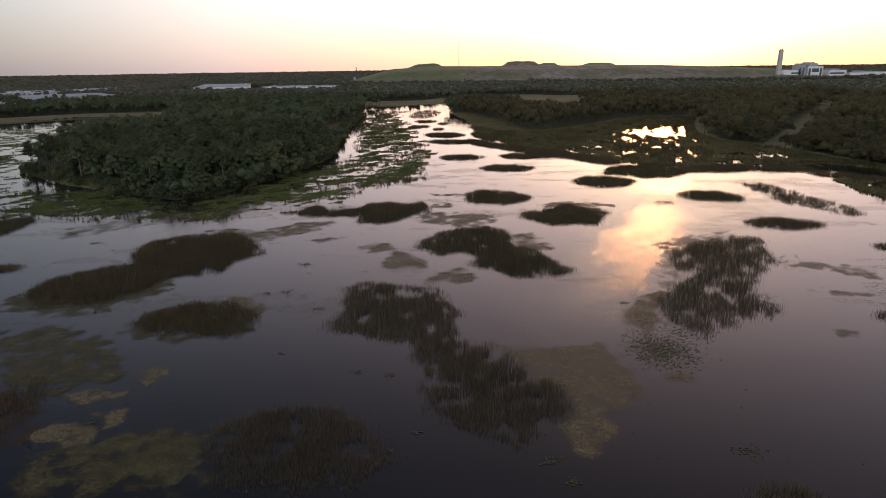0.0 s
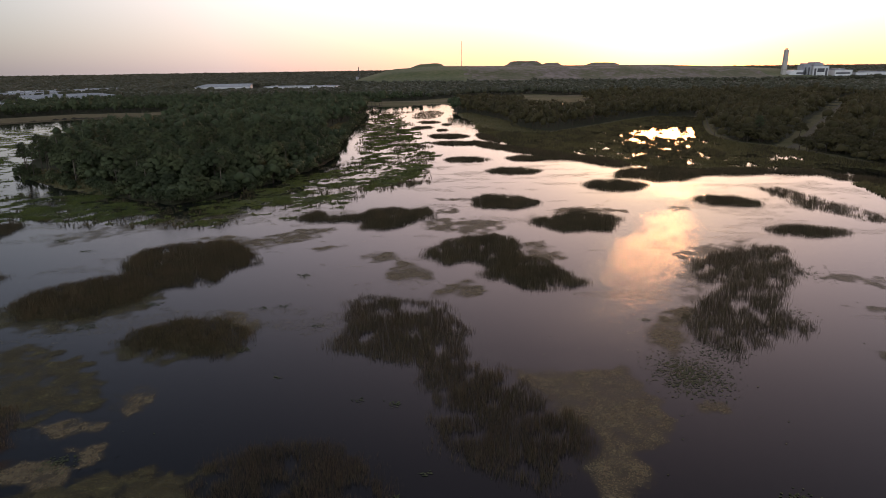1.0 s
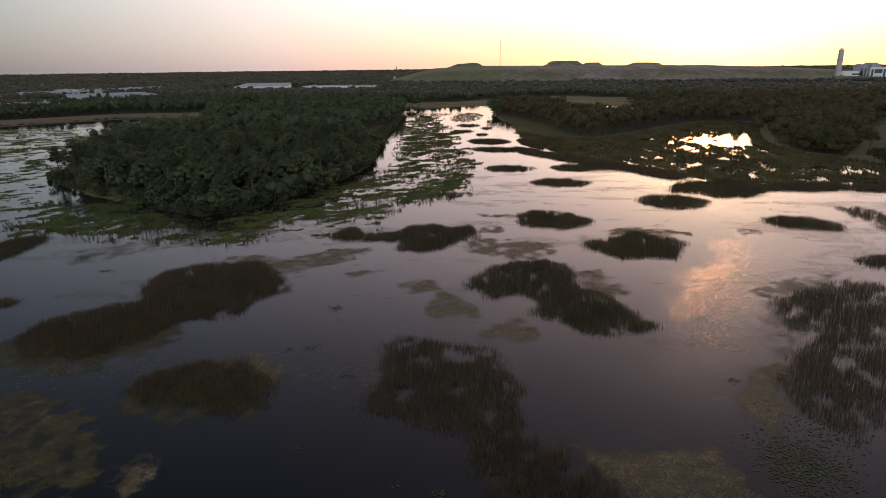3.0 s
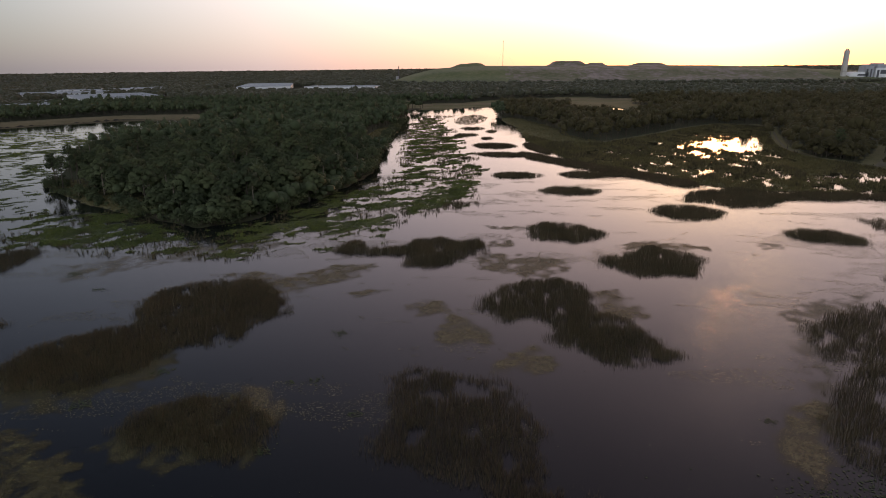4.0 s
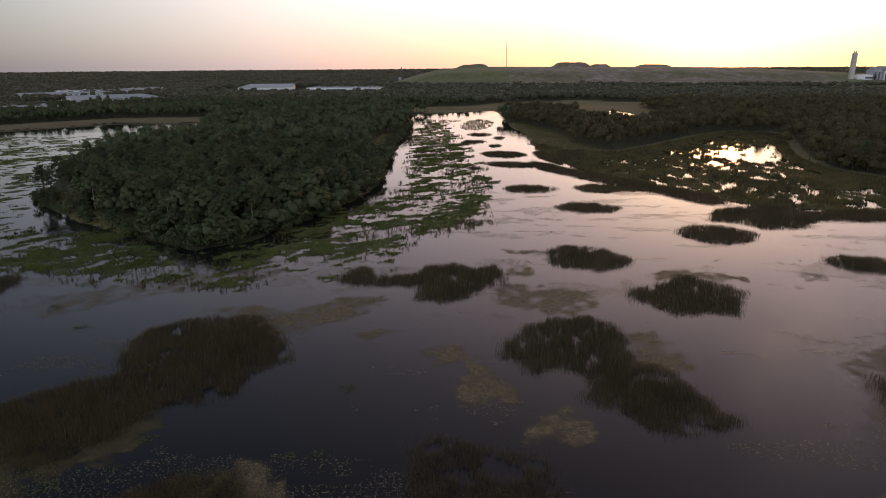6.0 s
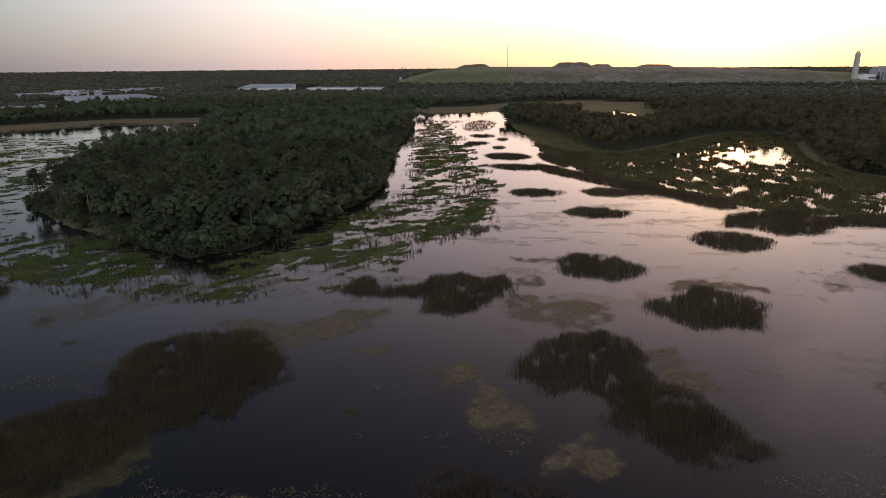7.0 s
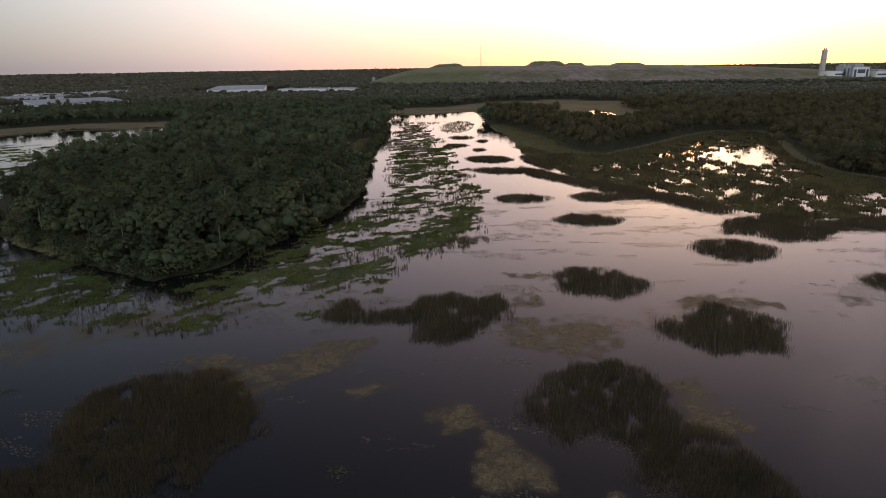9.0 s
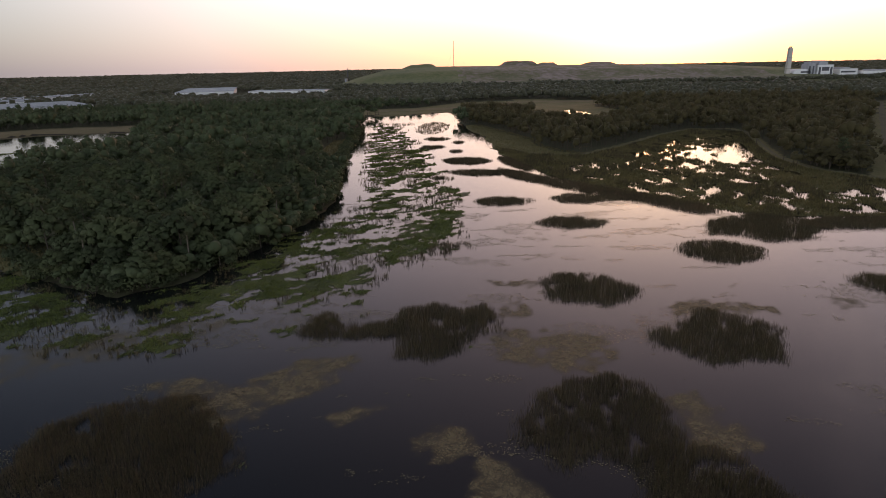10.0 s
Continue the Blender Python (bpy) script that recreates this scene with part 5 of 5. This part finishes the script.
def warehouse(cx, cy, lx, ly, h, turn, label, units=1):
    root = new("warehouse")
    root.matrix_world = pose(cx, cy, 0.5, 0, 0, turn)
    tagged(root, label, "warehouse", BUILDINGS)
    bm = bmesh.new()
    box(bm, -lx / 2, lx / 2, -ly / 2, ly / 2, -0.5, h)
    part("wall", bm, WHITE_SHEET, root)
    bm = bmesh.new()
    box(bm, -lx / 2 - 0.3, lx / 2 + 0.3, -ly / 2 - 0.3, ly / 2 + 0.3, h, h + 0.5)
    part("roof", bm, ROOF_WHITE, root)
    for i in range(units):
        bm = bmesh.new()
        x0 = -lx / 2 + lx * (i + 0.5) / units
        box(bm, x0 - 1.5, x0 + 1.5, -2 + (i % 3) * 4, 1 + (i % 3) * 4, h + 0.5, h + 1.9, 0.15)
        part("roof_unit", bm, GREY_SHEET, root)
    # raised seams across the roof
    for i in range(int(ly / 9)):
        bm = bmesh.new()
        y0 = -ly / 2 + 6 + i * 9
        box(bm, -lx / 2 + 0.5, lx / 2 - 0.5, y0 - 0.9, y0 + 0.9, h + 0.5, h + 0.95, 0.3)
        part("roof_seam", bm, GREY_SHEET, root)
    for i in range(int(lx / 9)):
        bm = bmesh.new()
        x0 = -lx / 2 + 5 + i * 9
        box(bm, x0 - 1.8, x0 + 1.8, -ly / 2 - 0.06, -ly / 2 + 0.02, -0.3, 3.8)
        part("loading_door", bm, DARK_SHEET, root)
    return root


warehouse(-432, 728, 85, 120, 8, 40, "large white flat-roofed warehouse", 6)
warehouse(-562, 832, 110, 80, 8, 38, "long white flat-roofed warehouse", 5)
warehouse(-604, 932, 70, 26, 8, 12, "narrow white warehouse behind the others", 3)
warehouse(-553, 990, 34, 110, 8, -18, "long pale warehouse at the back", 3)
warehouse(-428, 568, 70, 34, 7, 35, "low white industrial shed", 3)
warehouse(-385, 1115, 85, 200, 8, 16, "very long white warehouse among trees", 6)
warehouse(-232, 1040, 120, 36, 7, -6, "long low white building behind trees", 4)

# ---- plant with chimney ----
root = new("chimney")
root.location = (672, 1257, 0.5)
tagged(root, "tall pale concrete chimney with twin flues", "chimney")
bm = bmesh.new()
box(bm, -3.9, 3.9, -3.6, 3.6, -1, 57.5, 0.5)
part("shaft", bm, CONCRETE, root)
for dx in (-1.9, 1.9):
    bm = bmesh.new()
    tube(bm, (dx * 0.85, 0, 57.4), (dx * 0.85, 0, 60.5), 1.3, 1.2, 12)
    part("flue", bm, STEEL, root)
for z in (20, 40):
    bm = bmesh.new()
    box(bm, -4.5, 4.5, -4.2, 4.2, z, z + 0.6)
    part("platform", bm, STEEL, root)


def hall(name, x0, x1, y0, y1, h, label, wall_m=None, bands=(), roof_steps=(), z0=0.5):
    cx, cy = (x0 + x1) / 2, (y0 + y1) / 2
    r = new(name)
    r.location = (cx, cy, z0)
    tagged(r, label, "industrial building", "buildings of the plant")
    bm = bmesh.new()
    box(bm, x0 - cx, x1 - cx, y0 - cy, y1 - cy, -1, h)
    part("wall", bm, wall_m or WHITE_SHEET, r)
    bm = bmesh.new()
    box(bm, x0 - cx - 0.4, x1 - cx + 0.4, y0 - cy - 0.4, y1 - cy + 0.4, h, h + 0.7)
    part("roof", bm, GREY_SHEET, r)
    for a, b, c, d in bands:
        bm = bmesh.new()
        box(bm, x0 - cx + a, x0 - cx + b, y0 - cy - 0.15, y0 - cy + 0.05, c, d)
        part("louvre", bm, DARK_SHEET, r)
    for a, b, c in roof_steps:
        bm = bmesh.new()
        box(bm, x0 - cx + a, x0 - cx + b, y0 - cy + 3, y1 - cy - 3, h + 0.7, h + c, 0.3)
        part("roof_unit", bm, GREY_SHEET, r)
    return r


hall("boiler_house", 726, 756, 1250, 1290, 26, "tall white boiler house with dark louvres", None, ((2, 6, 1, 22), (8, 22, 15, 22), (24, 28, 1, 22), (9, 21, 3, 7)), ((3, 20, 6), (8, 14, 8)))
hall("filter_tower", 708, 723, 1252, 1275, 28, "grey filter tower beside the boiler house", GREY_SHEET, ((2, 5, 2, 24), (9, 12, 2, 24)), ((2, 6, 4), (9, 12, 3)))
hall("storage_hall", 768, 802, 1248, 1290, 18, "white storage hall with a sloping conveyor", None, ((2, 30, 11, 14),), ((6, 20, 3),))
hall("process_building", 814, 900, 1255, 1285, 13, "long low white process building", None, ((3, 80, 5, 8),), ((20, 34, 3), (50, 60, 2.5)))
hall("pump_house", 850, 862, 1180, 1192, 6, "small white pump house in the field", None, ((2, 5, 0, 3),))
# round-backed flue-gas hall
r = new("flue_gas_hall")
r.location = (698, 1262, 0.5)
tagged(r, "pale hall with a rounded roof end beside the chimney", "industrial building", "buildings of the plant")
bm = bmesh.new()
prof = [(-17, -1), (17, -1), (17, 19), (-6, 19)] + [(-6 - 11 * math.sin(i * math.pi / 12), 9 + 10 * math.cos(i * math.pi / 12)) for i in range(1, 7)]
a_ = [bm.verts.new((x, -10, z)) for x, z in prof]
b_ = [bm.verts.new((x, 12, z)) for x, z in prof]
bm.faces.new(a_), bm.faces.new(b_[::-1])
for i in range(len(prof)):
    j = (i + 1) % len(prof)
    bm.faces.new((a_[j], a_[i], b_[i], b_[j]))
part("body", bm, WHITE_SHEET, r)
bm = bmesh.new()
box(bm, -3, 16, -10.15, -9.95, 12, 15)
part("louvre", bm, DARK_SHEET, r)
# conveyor
r = new("conveyor")
r.location = (802, 1262, 0.5)
tagged(r, "enclosed sloping conveyor of grey sheet metal", "conveyor")
bm = bmesh.new()
tube(bm, (0, 0, 17), (14, 0, 1.5), 2.2, 2.2, 4)
part("gallery", bm, GREY_SHEET, r)
bm = bmesh.new()
tube(bm, (8, 0, -1), (8, 0, 8), 0.4, 0.4, 6)
part("support", bm, STEEL, r)

# ---- masts ----
r = new("radio_mast")
r.location = (45, 1650, float(hill_height(np.array([45.0]), np.array([1650.0]))[0]))
tagged(r, "thin guyed lattice radio mast on the hill", "radio mast")
for i in range(3):
    a = i * math.tau / 3
    bm = bmesh.new()
    tube(bm, (math.cos(a) * 0.45, math.sin(a) * 0.45, -1), (math.cos(a) * 0.45, math.sin(a) * 0.45, 62), 0.32, 0.22, 4)
    part("chord", bm, STEEL, r)
    bm = bmesh.new()
    tube(bm, (math.cos(a) * 0.4, math.sin(a) * 0.4, 48), (math.cos(a) * 32, math.sin(a) * 32, -2), 0.03, 0.03, 4)
    part("guy_wire", bm, STEEL, r)
bm = bmesh.new()
for i in range(30):
    a = i * math.tau / 3
    tube(bm, (math.cos(a) * 0.45, math.sin(a) * 0.45, i * 2), (math.cos(a + 2.1) * 0.45, math.sin(a + 2.1) * 0.45, i * 2 + 2), 0.06, 0.06, 4)
part("bracing", bm, STEEL, r)
bm = bmesh.new()
tube(bm, (0, -0.8, 13), (0, -0.8, 15.5), 0.8, 0.8, 8)
part("antenna", bm, WHITE_SHEET, r)

r = new("flare_stack")
r.location = (-200, 1480, 0.5)
tagged(r, "slender dark flare stack with a white base building", "stack")
bm = bmesh.new()
tube(bm, (0, 0, -1), (0, 0, 37), 1.1, 0.9, 10)
part("shaft", bm, DARK_SHEET, r)
bm = bmesh.new()
box(bm, -7, -1.5, -3, 4, -1, 15)
part("base_building", bm, GREY_SHEET, r)


# ---- trucks parked at the warehouses ----
def box_truck(x, y, turn, label):
    r = new("box_truck")
    r.matrix_world = pose(x, y, 0.55, 0, 0, turn)
    tagged(r, label, "truck", "trucks at the warehouses")
    bm = bmesh.new()
    box(bm, -1.25, 1.25, -4.5, 3.0, 1.0, 3.9, 0.05)
    part("cargo_box", bm, WHITE_SHEET, r)
    bm = bmesh.new()
    box(bm, -1.15, 1.15, 3.15, 5.1, 0.5, 2.8, 0.2)
    part("cab", bm, WHITE_SHEET, r)
    bm = bmesh.new()
    box(bm, -1.0, 1.0, 4.98, 5.06, 1.7, 2.4)
    part("windscreen", bm, DARK_SHEET, r)
    bm = bmesh.new()
    box(bm, -0.9, 0.9, -4.3, 4.8, 0.55, 0.95)
    part("chassis", bm, DARK_SHEET, r)
    for wx_ in (-1.05, 1.05):
        for wy_ in (-3.0, 4.0):
            bm = bmesh.new()
            tube(bm, (wx_ - 0.15, wy_, 0.5), (wx_ + 0.15, wy_, 0.5), 0.5, 0.5, 10)
            part("wheel", bm, DARK_SHEET, r)
    return r


truck = box_truck(-370, 655, 40, "white box truck parked by a warehouse")
for i in range(9):
    copy_thing(truck, pose(-376 - 8 * i, 650 - 5 * i + (i % 3) * 4, 0.55, 0, 0, 40 + (i % 4) * 90))
for i in range(8):
    copy_thing(truck, pose(-320 + 16 * i, 1000 - (i % 3) * 6, 0.55, 0, 0, 15 + (i % 2) * 90))
